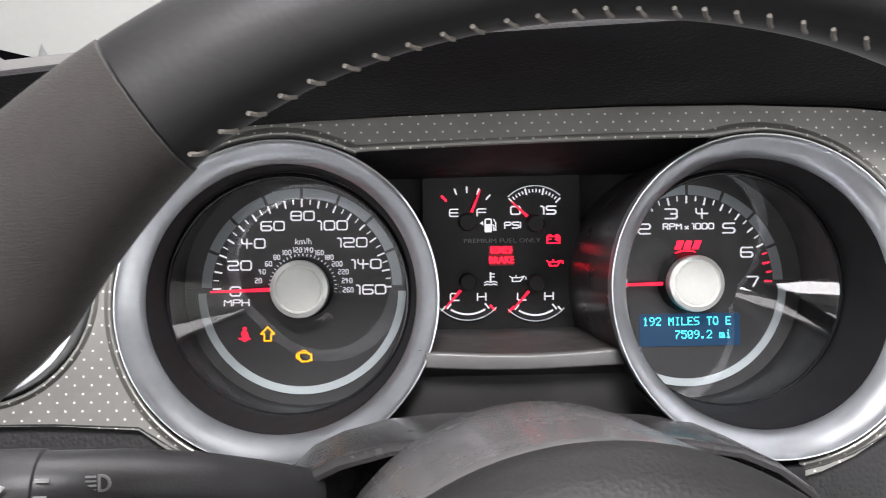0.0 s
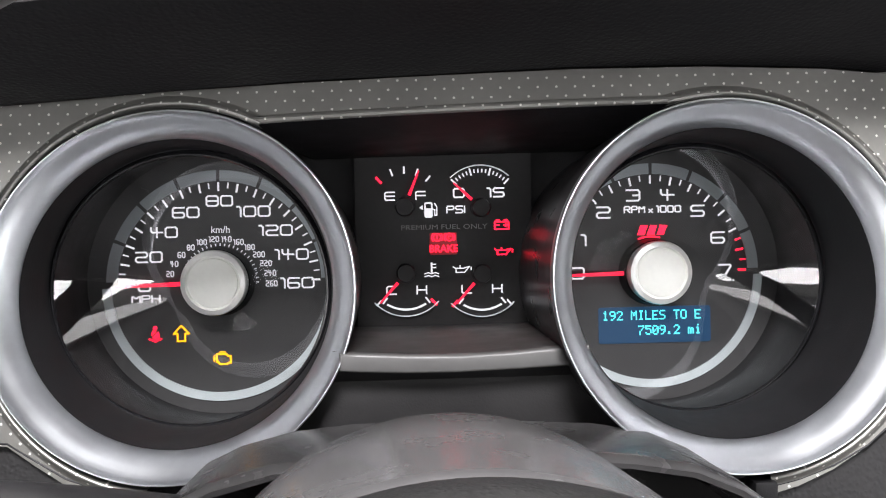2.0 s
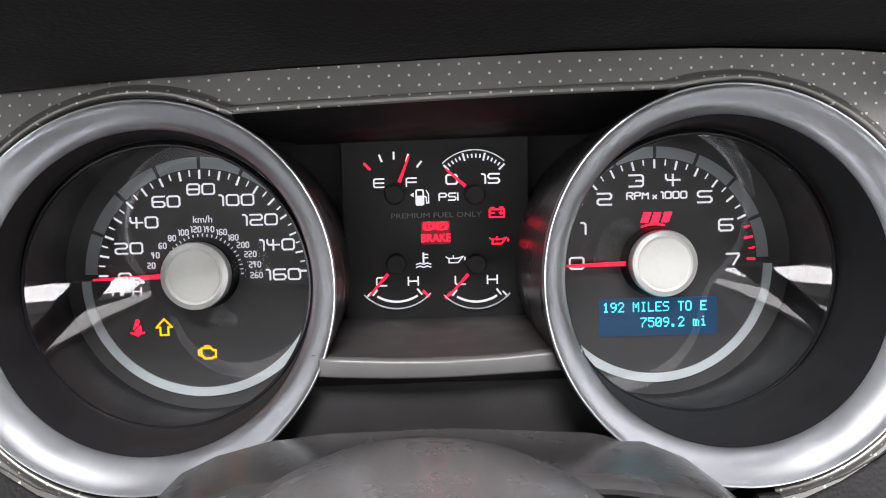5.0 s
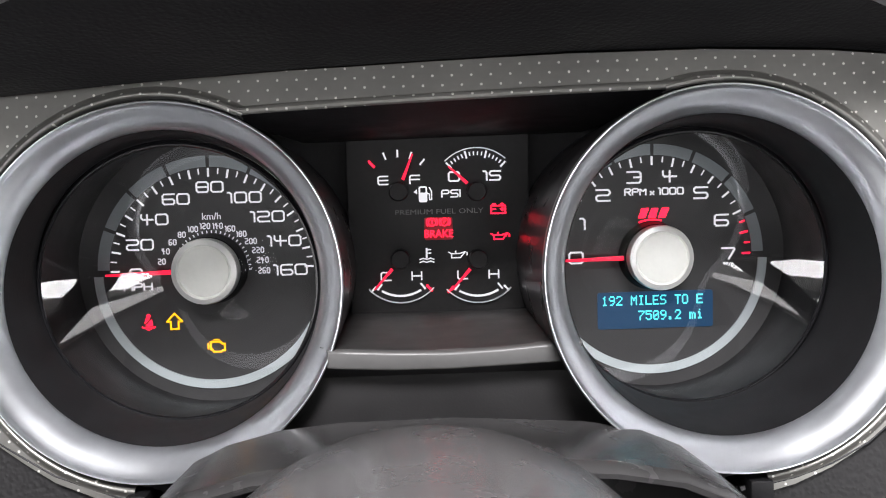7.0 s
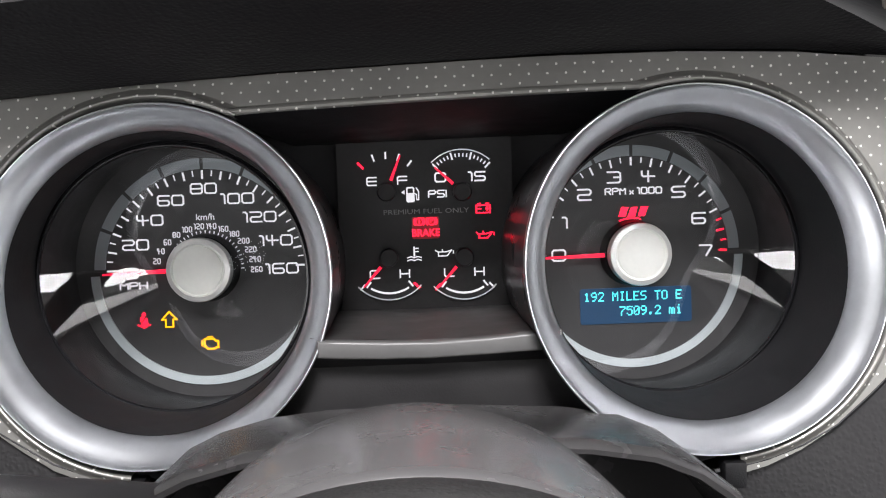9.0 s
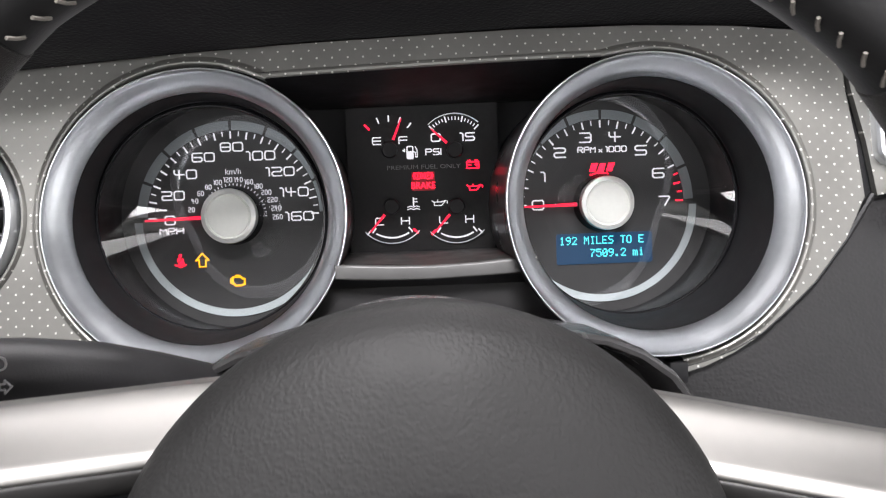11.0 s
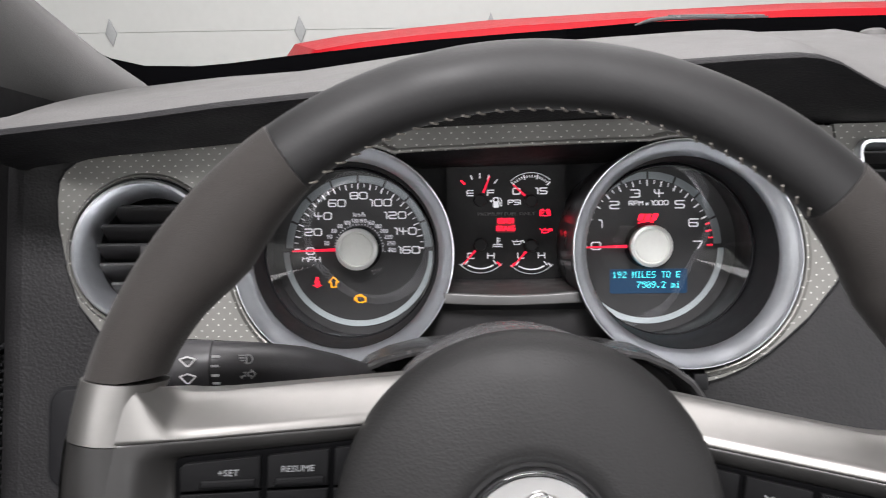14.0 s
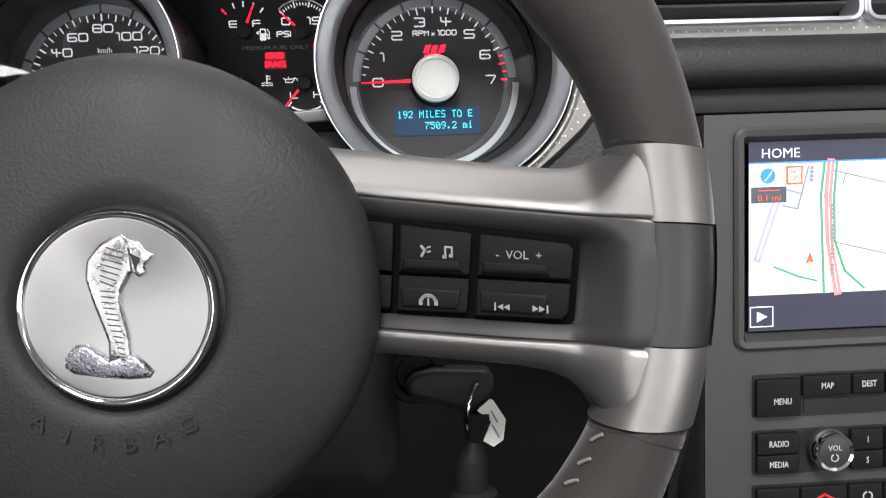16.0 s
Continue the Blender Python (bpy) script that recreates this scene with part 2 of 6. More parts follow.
def part(name, bm, mat, parent, label="", smooth=True, angle=32):
    """Links a bmesh, whose vertices are given in the thing's frame, as one part."""
    off = OFFSET[parent.name]
    bmesh.ops.translate(bm, verts=bm.verts, vec=-off)
    bmesh.ops.recalc_face_normals(bm, faces=bm.faces)
    mesh = bpy.data.meshes.new(name)
    bm.to_mesh(mesh)
    bm.free()
    ob = new(name, finish(mesh, mat, smooth, angle))
    ob.parent = parent
    OFFSET[ob.name] = off
    if label:
        ob["label"] = label
    return ob


def piece(name, mesh, parent, place, turn=0.0, label=""):
    """A part on shared mesh data, at a place of the thing's frame, turned about y by degrees."""
    ob = new(name, mesh)
    ob.parent = parent
    ob.matrix_basis = Matrix.Translation(Vector(place) - OFFSET[parent.name]) @ Matrix.Rotation(radians(turn), 4, "Y")
    OFFSET[ob.name] = OFFSET[parent.name]
    if label:
        ob["label"] = label
    return ob


def solo(name, bm, mat, label, category, kind="", m=None, smooth=True, angle=32, group=""):
    """A thing that is one mesh."""
    bmesh.ops.recalc_face_normals(bm, faces=bm.faces)
    mesh = bpy.data.meshes.new(name)
    bm.to_mesh(mesh)
    bm.free()
    ob = new(name, finish(mesh, mat, smooth, angle))
    ob.matrix_world = CAR if m is None else m
    OFFSET[ob.name] = Vector((0, 0, 0))
    return tagged(ob, label, category, group, kind)


def box(bm, x0, x1, y0, y1, z0, z1, bevel=0.0, seg=2):
    made = bmesh.ops.create_cube(bm, size=1.0)["verts"]
    bmesh.ops.scale(bm, vec=(x1 - x0, y1 - y0, z1 - z0), verts=made)
    bmesh.ops.translate(bm, vec=((x0 + x1) / 2, (y0 + y1) / 2, (z0 + z1) / 2), verts=made)
    if bevel:
        edges = list({e for v in made for e in v.link_edges})
        bmesh.ops.bevel(bm, geom=edges, offset=bevel, segments=seg, affect="EDGES", profile=0.5)
    return bm


def lathe(bm, profile, centre=(0, 0, 0), n=96, a0=0.0, a1=360.0):
    """Turns (r, y) round an axis along y through centre; r = 0 closes to a fan."""
    full = abs(a1 - a0) >= 360
    count = n if full else n + 1
    rings = []
    for r, y in profile:
        if r < 1e-7:
            rings.append([bm.verts.new((centre[0], centre[1] + y, centre[2]))] * count)
        else:
            rings.append([bm.verts.new((centre[0] + r * math.cos(radians(a0 + (a1 - a0) * k / n)), centre[1] + y, centre[2] + r * math.sin(radians(a0 + (a1 - a0) * k / n)))) for k in range(count)])
    for a, b in zip(rings, rings[1:]):
        for k in range(n):
            q = [a[k], a[(k + 1) % count], b[(k + 1) % count], b[k]]
            q = [v for i, v in enumerate(q) if v not in q[:i]]
            if len(q) > 2:
                bm.faces.new(q)
    return bm


def inset_outline(pts, d):
    """The outline moved inwards by d."""
    area = sum(a[0] * b[1] - b[0] * a[1] for a, b in zip(pts, pts[1:] + pts[:1]))
    s = 1 if area > 0 else -1
    out = []
    for k, p in enumerate(pts):
        a, b = Vector(pts[k - 1]), Vector(pts[(k + 1) % len(pts)])
        p = Vector(p)
        n1 = Vector((-(p - a).y, (p - a).x)).normalized() * s
        n2 = Vector((-(b - p).y, (b - p).x)).normalized() * s
        n = (n1 + n2)
        n = n / max(0.35, n.length_squared / 2) if n.length > 1e-6 else n1
        out.append(tuple(p + n * d))
    return out


def slab(bm, pts, y0, y1, rim=0.0, drop=0.0, steps=3):
    """A slab whose outline (x, z) is given, front at y0 (a number or a function of x, z), back at y1 behind, with a rounded front edge."""
    f = y0 if callable(y0) else (lambda x, z: y0)
    loops = []
    back = [bm.verts.new((x, f(x, z) + y1, z)) for x, z in pts]
    loops.append(back)
    if rim:
        for k in range(steps + 1):
            a = math.pi / 2 * k / steps
            ring = inset_outline(pts, rim * (1 - math.cos(a)))
            loops.append([bm.verts.new((x, f(x, z) + drop * (1 - math.sin(a)), z)) for x, z in ring])
    else:
        loops.append([bm.verts.new((x, f(x, z), z)) for x, z in pts])
    n = len(pts)
    for a, b in zip(loops, loops[1:]):
        for k in range(n):
            bm.faces.new((a[k], a[(k + 1) % n], b[(k + 1) % n], b[k]))
    bm.faces.new(loops[-1])
    bm.faces.new(back)
    return bm


def sheet(bm, outline, holes, yf, thick, cuts=()):
    """A sheet with holes: filled in (x, z), then bent to y = yf(x, z) and given a thickness."""
    edges = []
    for loop in [outline] + holes:
        vs = [bm.verts.new((x, 0, z)) for x, z in loop]
        edges += [bm.edges.new((vs[k - 1], vs[k])) for k in range(len(vs))]
    bmesh.ops.triangle_fill(bm, use_beauty=True, use_dissolve=False, edges=edges)
    for z in cuts:
        bmesh.ops.bisect_plane(bm, geom=list(bm.verts) + list(bm.edges) + list(bm.faces), plane_co=(0, 0, z), plane_no=(0, 0, 1))
    made = bmesh.ops.extrude_face_region(bm, geom=list(bm.faces))
    moved = {v for v in made["geom"] if isinstance(v, bmesh.types.BMVert)}
    for v in bm.verts:
        v.co.y = yf(v.co.x, v.co.z) + (thick if v in moved else 0)
    return bm


def arc(cx, cz, r, a0, a1, n):
    return [(cx + r * math.cos(radians(a0 + (a1 - a0) * k / n)), cz + r * math.sin(radians(a0 + (a1 - a0) * k / n))) for k in range(n + 1)]


def rounded(x0, x1, z0, z1, r, n=5):
    return arc(x1 - r, z1 - r, r, 0, 90, n) + arc(x0 + r, z1 - r, r, 90, 180, n) + arc(x0 + r, z0 + r, r, 180, 270, n) + arc(x1 - r, z0 + r, r, 270, 360, n)


def stroke(bm, pts, w, y0=0.0, y1=0.0004, closed=False):
    """A thin raised line of width w along (x, z) points."""
    n = len(pts)
    for k in range(n if closed else n - 1):
        a, b = Vector(pts[k]), Vector(pts[(k + 1) % n])
        d = (b - a).normalized()
        s = Vector((-d.y, d.x)) * w / 2
        e = d * w * 0.35
        slab(bm, [tuple(a - e + s), tuple(b + e + s), tuple(b + e - s), tuple(a - e - s)], y0, y1)
    return bm


def sweep(bm, path, radii, n=12, cap=True, squash=1.0):
    """A tube along 3D points."""
    rings = []
    for k, p in enumerate(path):
        p = Vector(p)
        d = (Vector(path[min(k + 1, len(path) - 1)]) - Vector(path[max(k - 1, 0)])).normalized()
        u = d.cross(Vector((0, 0, 1))) if abs(d.z) < 0.95 else d.cross(Vector((0, 1, 0)))
        u.normalize()
        v = d.cross(u)
        r = radii[k] if isinstance(radii, (list, tuple)) else radii
        rings.append([bm.verts.new(p + u * r * math.cos(2 * math.pi * i / n) + v * r * squash * math.sin(2 * math.pi * i / n)) for i in range(n)])
    for a, b in zip(rings, rings[1:]):
        for i in range(n):
            bm.faces.new((a[i], a[(i + 1) % n], b[(i + 1) % n], b[i]))
    if cap:
        bm.faces.new(rings[0])
        bm.faces.new(rings[-1])
    return bm


def grid(bm, rows):
    vs = [[bm.verts.new(p) for p in row] for row in rows]
    for a, b in zip(vs, vs[1:]):
        for k in range(len(a) - 1):
            bm.faces.new((a[k], a[k + 1], b[k + 1], b[k]))
    return bm


WORDS = {}


def words(text, height, mat, wide=1.0, bold=0.0, slant=0.0, space=1.0):
    """Flat raised lettering, centred, facing -y, as mesh data."""
    key = (text, height, mat.name, wide, bold)
    if key not in WORDS:
        cu = bpy.data.curves.new("lettering", "FONT")
        cu.body, cu.align_x, cu.align_y = text, "CENTER", "CENTER"
        bold = 0.0 if "M" in text else bold
        cu.size, cu.extrude, cu.offset, cu.resolution_u, cu.shear, cu.space_character = height * 1.42, 0.00012, bold * height, 2, slant, space
        ob = new("lettering", cu)
        mesh = bpy.data.meshes.new_from_object(ob.evaluated_get(bpy.context.evaluated_depsgraph_get()))
        bpy.data.objects.remove(ob)
        bpy.data.curves.remove(cu)
        mesh.transform(Matrix.Rotation(radians(90), 4, "X") @ Matrix.Diagonal((wide, 1, 1, 1)))
        mesh.materials.clear()
        mesh.materials.append(mat)
        mesh.name = "lettering"
        WORDS[key] = mesh
    return WORDS[key]


def mesh_of(bm, mat, name):
    bmesh.ops.recalc_face_normals(bm, faces=bm.faces)
    mesh = bpy.data.meshes.new(name)
    bm.to_mesh(mesh)
    bm.free()
    return finish(mesh, mat)


def interp(table, x):
    return float(np.interp(x, [a for a, _ in table], [b for _, b in table]))


# ---- gauges ----
GX, GZ = 0.105, 0.0          # dial centres at x = -GX and +GX
RIM_Y, RIM_R = -0.0530, 0.0556   # rim of the funnel lens
LEAN = 0.13                  # the bezels lean back from the dial plane


def bm():
    return bmesh.new()


def tick(length, width, mat):
    return mesh_of(box(bm(), -width / 2, width / 2, -0.0004, 0, -length / 2, length / 2), mat, "tick_mark")


def lean(q, y0, y1):
    """Leans what lies in front of y1 back, fully at y0."""
    for v in q.verts:
        f = min(1.0, max(0.0, (v.co.y - y1) / (y0 - y1)))
        v.co.y += LEAN * v.co.z * f
    return q


def gauge_body(name, cx, label, bx, by):
    """bx, by: the bezel's own centre and front, a little off the dial's axis."""
    g = thing(name, (cx, 0, GZ), label, "gauge", "large instrument dials")
    c, bc, lc = (cx, 0, GZ), (bx, 0, 0.0), ((cx + bx) / 2, 0, -0.0012)
    part("housing", lean(lathe(bm(), [(0.0686, by + 0.006), (0.0690, by + 0.012), (0.0684, -0.05), (0.0672, -0.02), (0.0665, 0.012), (0.0, 0.012)], bc), by + 0.012, 0.0), M_HOUSING, g, "satin black outer housing", angle=50)
    prof = [(0.0676, 0.018), (0.0688, 0.007), (0.0694, 0.0018), (0.06935, 0.0006), (0.0690, 0.0), (0.0686, 0.0), (0.0682, 0.0006), (0.0679, 0.0014), (0.0671, 0.0024), (0.0660, 0.0036), (0.0645, 0.0050), (0.0630, 0.0066), (0.0616, 0.0084), (0.0605, 0.0103), (0.0598, 0.0119), (0.0594, 0.0128)]
    part("bezel", lean(lathe(bm(), [(r, by + y) for r, y in prof], bc, n=144), by, 1.0), M_SILVER, g, "satin silver bezel ring", angle=40)
    part("tunnel", lean(lathe(bm(), [(0.05945, by + 0.0122), (0.0590, by + 0.0140), (0.0572, RIM_Y), (0.0600, RIM_Y + 0.003), (0.0635, 0.004)], bc), by + 0.0122, RIM_Y), M_BLACK, g, "black tunnel wall")
    dial = part("dial_plate", lathe(bm(), [(0.0, 0.0), (0.0640, 0.0), (0.0640, 0.006), (0, 0.006)], c), M_DIAL, g, "matt black dial plate")
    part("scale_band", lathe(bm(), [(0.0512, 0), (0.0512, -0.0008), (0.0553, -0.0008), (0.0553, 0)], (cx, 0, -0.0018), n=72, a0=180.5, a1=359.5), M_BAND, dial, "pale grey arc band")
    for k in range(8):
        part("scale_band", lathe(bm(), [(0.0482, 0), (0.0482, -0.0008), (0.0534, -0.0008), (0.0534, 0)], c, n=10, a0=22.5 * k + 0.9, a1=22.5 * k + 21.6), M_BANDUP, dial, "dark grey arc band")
    part("hub_skirt", lathe(bm(), [(0.0, -0.009), (0.0125, -0.009), (0.0155, -0.0075), (0.0165, 0.0)], c), M_BLACK, g, "black hub skirt")
    cap = part("hub_cap", lathe(bm(), [(0.0146, -0.0080), (0.0151, -0.0090), (0.0151, -0.0140), (0.0147, -0.0149), (0.0126, -0.0154), (0.0121, -0.0151), (0.0118, -0.0146), (0.0114, -0.0146), (0.0112, -0.0150), (0.0105, -0.0153), (0.0, -0.0156)], c), M_HUB, g, "pale grey round hub cap", angle=30)
    part("hub_cap_ring", lathe(bm(), [(0.0152, -0.0136), (0.0148, -0.0150), (0.0126, -0.01565), (0.0122, -0.0150)], c), M_HUBRING, cap)
    lens = part("lens", lathe(bm(), [(0.0170, RIM_Y + 0.0290), (RIM_R, RIM_Y)], lc, n=128), M_LENS, g, "clear funnel-shaped lens", angle=60)
    lens.visible_shadow = False
    part("lens_edge", lathe(bm(), [(RIM_R - 0.0005, RIM_Y + 0.0006), (RIM_R, RIM_Y - 0.0003), (RIM_R + 0.0006, RIM_Y - 0.0003), (RIM_R + 0.0024, RIM_Y + 0.0012)], lc), M_GLOSS, g, "thin lens edge")
    return g, dial


# squarish dial numerals drawn as strokes: grid points 0..2 across and up
GLYPH = {"0": "00 20 22 02 00", "2": "02 22 21 01 00 20", "3": "02 22 20 00|11 21", "4": "02 01 21|12 10", "5": "22 02 01 21 20 00", "6": "22 02 00 20 21 01", "7": "02 22 10", "R": "00 02 22 21 01|11 20", "P": "00 02 22 21 01", "M": "00 02 11 22 20", "x": "00 21|01 20", "H": "00 02|22 20|01 21", "E": "22 02 00 20|01 21", "F": "22 02 00|01 21", "C": "22 02 00 20", "L": "02 00 20", "S": "22 02 01 21 20 00", "I": "00 02", " ": "", "8": "00 20 22 02 00|01 21", "1": "02 12 10"}


def numeral(text, h, mat, wide=1.15, weight=0.17):
    key = ("numeral", text, h, mat.name, wide, weight)
    if key in WORDS:
        return WORDS[key]
    q = bmesh.new()
    sizes = [h * wide * {"1": 0.36, "I": 0.1, "x": 0.6, " ": 0.15}.get(ch, 1.0) for ch in text]
    x = -(sum(sizes) + 0.30 * h * (len(text) - 1)) / 2
    for ch, sw_ in zip(text, sizes):
        for run in filter(None, GLYPH[ch].split("|")):
            pts = [Vector((x + int(a) / 2 * sw_ * (1.8 if ch == "1" else 1), (int(b) / 2 - 0.5) * h)) for a, b in run.split()]
            closed = (pts[0] - pts[-1]).length < 1e-7
            if closed:
                pts = pts[:-1]
            out = []
            n = len(pts)
            for k, pt in enumerate(pts):
                if not closed and k in (0, n - 1):
                    out.append(tuple(pt))
                    continue
                for o in (pts[k - 1], pts[(k + 1) % n]):
                    out.append(tuple(pt + (o - pt).normalized() * h * 0.16))
            stroke(q, out, h * weight, -0.0002, 0.0003, closed)
        x += sw_ + 0.30 * h
    WORDS[key] = mesh_of(q, mat, "numeral")
    return WORDS[key]


def needle(parent, cx, cz, r0, r1, angle, y, w=0.0011, y1=0.0008):
    a = radians(angle)
    d, s = Vector((math.cos(a), math.sin(a))), Vector((-math.sin(a), math.cos(a)))
    c = Vector((cx, cz))
    pts = [tuple(c + d * r0 + s * w), tuple(c + d * r1 + s * w * 0.45), tuple(c + d * r1 - s * w * 0.45), tuple(c + d * r0 - s * w)]
    return part("needle", slab(bm(), pts, y, y1, rim=0.0002, drop=0.0002, steps=1), M_NEEDLE, parent, "red lit needle")


def polar(cx, r, a):
    return cx + r * math.cos(radians(a)), GZ + r * math.sin(radians(a))


speedo, s_dial = gauge_body("speedometer", -GX, "round black speedometer with white numerals in a satin silver bezel", -0.1043, -0.0855)
T_LONG, T_SHORT, T_FINE = tick(0.0042, 0.0009, M_WHITE), tick(0.0028, 0.0006, M_WHITE), tick(0.0013, 0.0005, M_WHITEDIM)
for k in range(33):
    a = 180 - 180 * k / 32
    long = k % 2 == 0
    x, z = polar(-GX, 0.0476 - (0.0021 if long else 0.0014), a)
    piece("tick_mark", T_LONG if long else T_SHORT, s_dial, (x, 0, z), 90 - a)
for v in range(0, 161, 20):
    a = 180 - 180 * v / 160
    off = abs(90 - a)
    x = -GX + math.copysign(interp([(0, 0.0), (22.5, 0.0160), (45, 0.0264), (67.5, 0.0338), (90, 0.0362)], off), 90 - a) + 0.0004
    z = GZ + interp([(0, 0.0387), (22.5, 0.0334), (45, 0.0241), (67.5, 0.0124), (90, -0.0014)], off)
    piece("numeral", numeral(str(v), 0.0047, M_WHITE), s_dial, (x, -0.0002, z))
for v in range(20, 261, 20):
    a = 180 - 180 * v / 257.5
    x, z = -GX + 0.0243 * math.cos(radians(a)), GZ + 0.0206 * math.sin(radians(a)) - 0.0008 * abs(math.cos(radians(a)))
    piece("numeral", numeral(str(v), 0.0025, M_WHITEDIM, 0.50, 0.19), s_dial, (x, -0.0002, z))
for v in range(10, 261, 10):
    a = 180 - 180 * v / 257.5
    x, z = polar(-GX, 0.0177, a)
    piece("tick_mark", T_FINE, s_dial, (x, 0, z), 90 - a)
piece("unit_legend", words("km/h", 0.0032, M_WHITEDIM, 1.0, 0.01), s_dial, (-GX + 0.0006, -0.0002, 0.0248))
piece("unit_legend", numeral("MPH", 0.0032, M_WHITE, 1.15, 0.2), s_dial, (-0.1402, -0.0002, -0.0075))
needle(speedo, -GX, GZ, 0.0155, 0.0478, 181.5, -0.0065)

# warning lamps of the speedometer
w = bm()
stroke(w, [(-0.0036, 0.0), (0.0, 0.0038), (0.0036, 0.0), (0.0018, 0.0), (0.0018, -0.0036), (-0.0018, -0.0036), (-0.0018, 0.0)], 0.0007, closed=True)
piece("warning_lamp", mesh_of(w, M_AMBER, "warning_lamp"), s_dial, (-0.1240, -0.0004, -0.0245), label="amber lit shift arrow")
w = bm()
stroke(w, [(-0.0030, 0.0022), (0.0016, 0.0022), (0.0024, 0.0012), (0.0036, 0.0012), (0.0036, -0.0020), (0.0026, -0.0020), (0.0018, -0.0026), (-0.0016, -0.0026), (-0.0024, -0.0014), (-0.0030, -0.0014)], 0.0008, closed=True)
stroke(w, [(-0.0042, 0.0014), (-0.0042, -0.0010)], 0.0007)
stroke(w, [(-0.0042, 0.0002), (-0.0030, 0.0002)], 0.0006)
stroke(w, [(-0.0014, 0.0032), (0.0010, 0.0032)], 0.0006)
piece("warning_lamp", mesh_of(w, M_AMBER, "warning_lamp"), s_dial, (-0.1045, -0.0004, -0.0370), label="amber lit engine symbol")
w = bm()
slab(w, arc(0.0, 0.0030, 0.0009, 0, 330, 10), 0, 0.0004)
slab(w, [(-0.0014, 0.0017), (0.0006, 0.0017), (-0.0018, -0.0007)], 0, 0.0004)
slab(w, [(0.0014, 0.0013), (0.0019, -0.0017), (-0.0014, -0.0017)], 0, 0.0004)
stroke(w, [(-0.0030, -0.0022), (-0.0020, -0.0026), (0.0, -0.0023), (0.0020, -0.0026), (0.0030, -0.0022)], 0.0005)
stroke(w, [(-0.0010, -0.0031), (0.0, -0.0036), (0.0010, -0.0031)], 0.0005)
piece("warning_lamp", mesh_of(w, M_RED, "warning_lamp"), s_dial, (-0.1362, -0.0004, -0.0245), label="red lit belt symbol")

tacho, t_dial = gauge_body("tachometer", GX, "round black tachometer with white numerals in a satin silver bezel", 0.1062, -0.0970)
R_LONG, R_SHORT = tick(0.0038, 0.0008, M_RED), tick(0.0026, 0.0006, M_RED)
for k in range(29):
    a = 180 - 180 * k / 28
    long = k % 2 == 0
    x, z = polar(GX, 0.0476 - (0.0021 if long else 0.0014), a)
    red = k > 24
    piece("tick_mark", (R_LONG if red else T_LONG) if long else (R_SHORT if red else T_SHORT), t_dial, (x, 0, z), 90 - a)
for v in range(8):
    a = 180 - 180 * v / 7
    x, z = polar(GX, 0.0392 - 0.0022 * abs(math.cos(radians(a))), a)
    piece("numeral", numeral(str(v), 0.0052, M_WHITE, 1.25), t_dial, (x, -0.0002, z))
piece("unit_legend", numeral("RPM x 1000", 0.0030, M_WHITE, 0.92, 0.23), t_dial, (GX + 0.0010, -0.0002, 0.0308))
# the maker's badge stays a plain slanted shape
w = bm()
for x, n in ((-0.0052, 0), (-0.0004, 1), (0.0046, 2)):
    slab(w, [(x - 0.0024, -0.0023), (x + 0.0010, -0.0023), (x + 0.0026, 0.0023), (x - 0.0006, 0.0023)], 0, 0.0004)
    slab(w, [(x - 0.0008, 0.0024), (x + 0.0028, 0.0024), (x + 0.0024, 0.0012), (x - 0.0012, 0.0012)] if n != 1 else [(x - 0.0024, -0.0024), (x + 0.0012, -0.0024), (x + 0.0016, -0.0012), (x - 0.0020, -0.0012)], -0.0001, 0.0004)
piece("badge", mesh_of(w, M_RED, "badge"), t_dial, (GX + 0.0008, -0.0004, 0.0205), label="red lit slanted badge")
part("badge_arc", lathe(bm(), [(0.0170, -0.0004), (0.0177, -0.0004), (0.0177, 0)], (GX, 0, GZ), n=16, a0=75, a1=112), M_RED, t_dial, "red lit arc")
needle(tacho, GX, GZ, 0.0155, 0.0478, 181.0, -0.0065)
lcd = part("message_display", slab(bm(), rounded(GX - 0.0270, GX + 0.0290, -0.0350, -0.0172, 0.0012), -0.0005, 0.0006), M_LCD, tacho, "blue lit two-line message display")
# dot-matrix letters: seven rows of five, top row first, as octal-free bit strings
DOTS = {"1": "00100 01100 00100 00100 00100 00100 01110", "9": "01110 10001 10001 01111 00001 00010 01100", "2": "01110 10001 00001 00010 00100 01000 11111", "M": "10001 11011 10101 10101 10001 10001 10001", "I": "01110 00100 00100 00100 00100 00100 01110", "L": "10000 10000 10000 10000 10000 10000 11111", "E": "11111 10000 10000 11110 10000 10000 11111", "S": "01111 10000 10000 01110 00001 00001 11110", "T": "11111 00100 00100 00100 00100 00100 00100", "O": "01110 10001 10001 10001 10001 10001 01110", "7": "11111 00001 00010 00100 01000 01000 01000", "5": "11111 10000 11110 00001 00001 10001 01110", "0": "01110 10001 10011 10101 11001 10001 01110", ".": "00000 00000 00000 00000 00000 01100 01100", "m": "00000 00000 11010 10101 10101 10101 10101", "i": "00100 00000 01100 00100 00100 00100 01110"}


def dot_text(text, right, top, pitch):
    d = pitch / 6
    q = bm()
    for n, ch in enumerate(text):
        for r, bits in enumerate(DOTS.get(ch, "").split()):
            for c_, bit in enumerate(bits):
                if bit == "1":
                    x, z = right - (len(text) - n) * pitch + c_ * d, top - r * d * 1.12
                    box(q, x, x + d * 0.92, -0.0001, 0.0002, z - d * 1.03, z)
    return mesh_of(q, M_CYAN, "display_text")


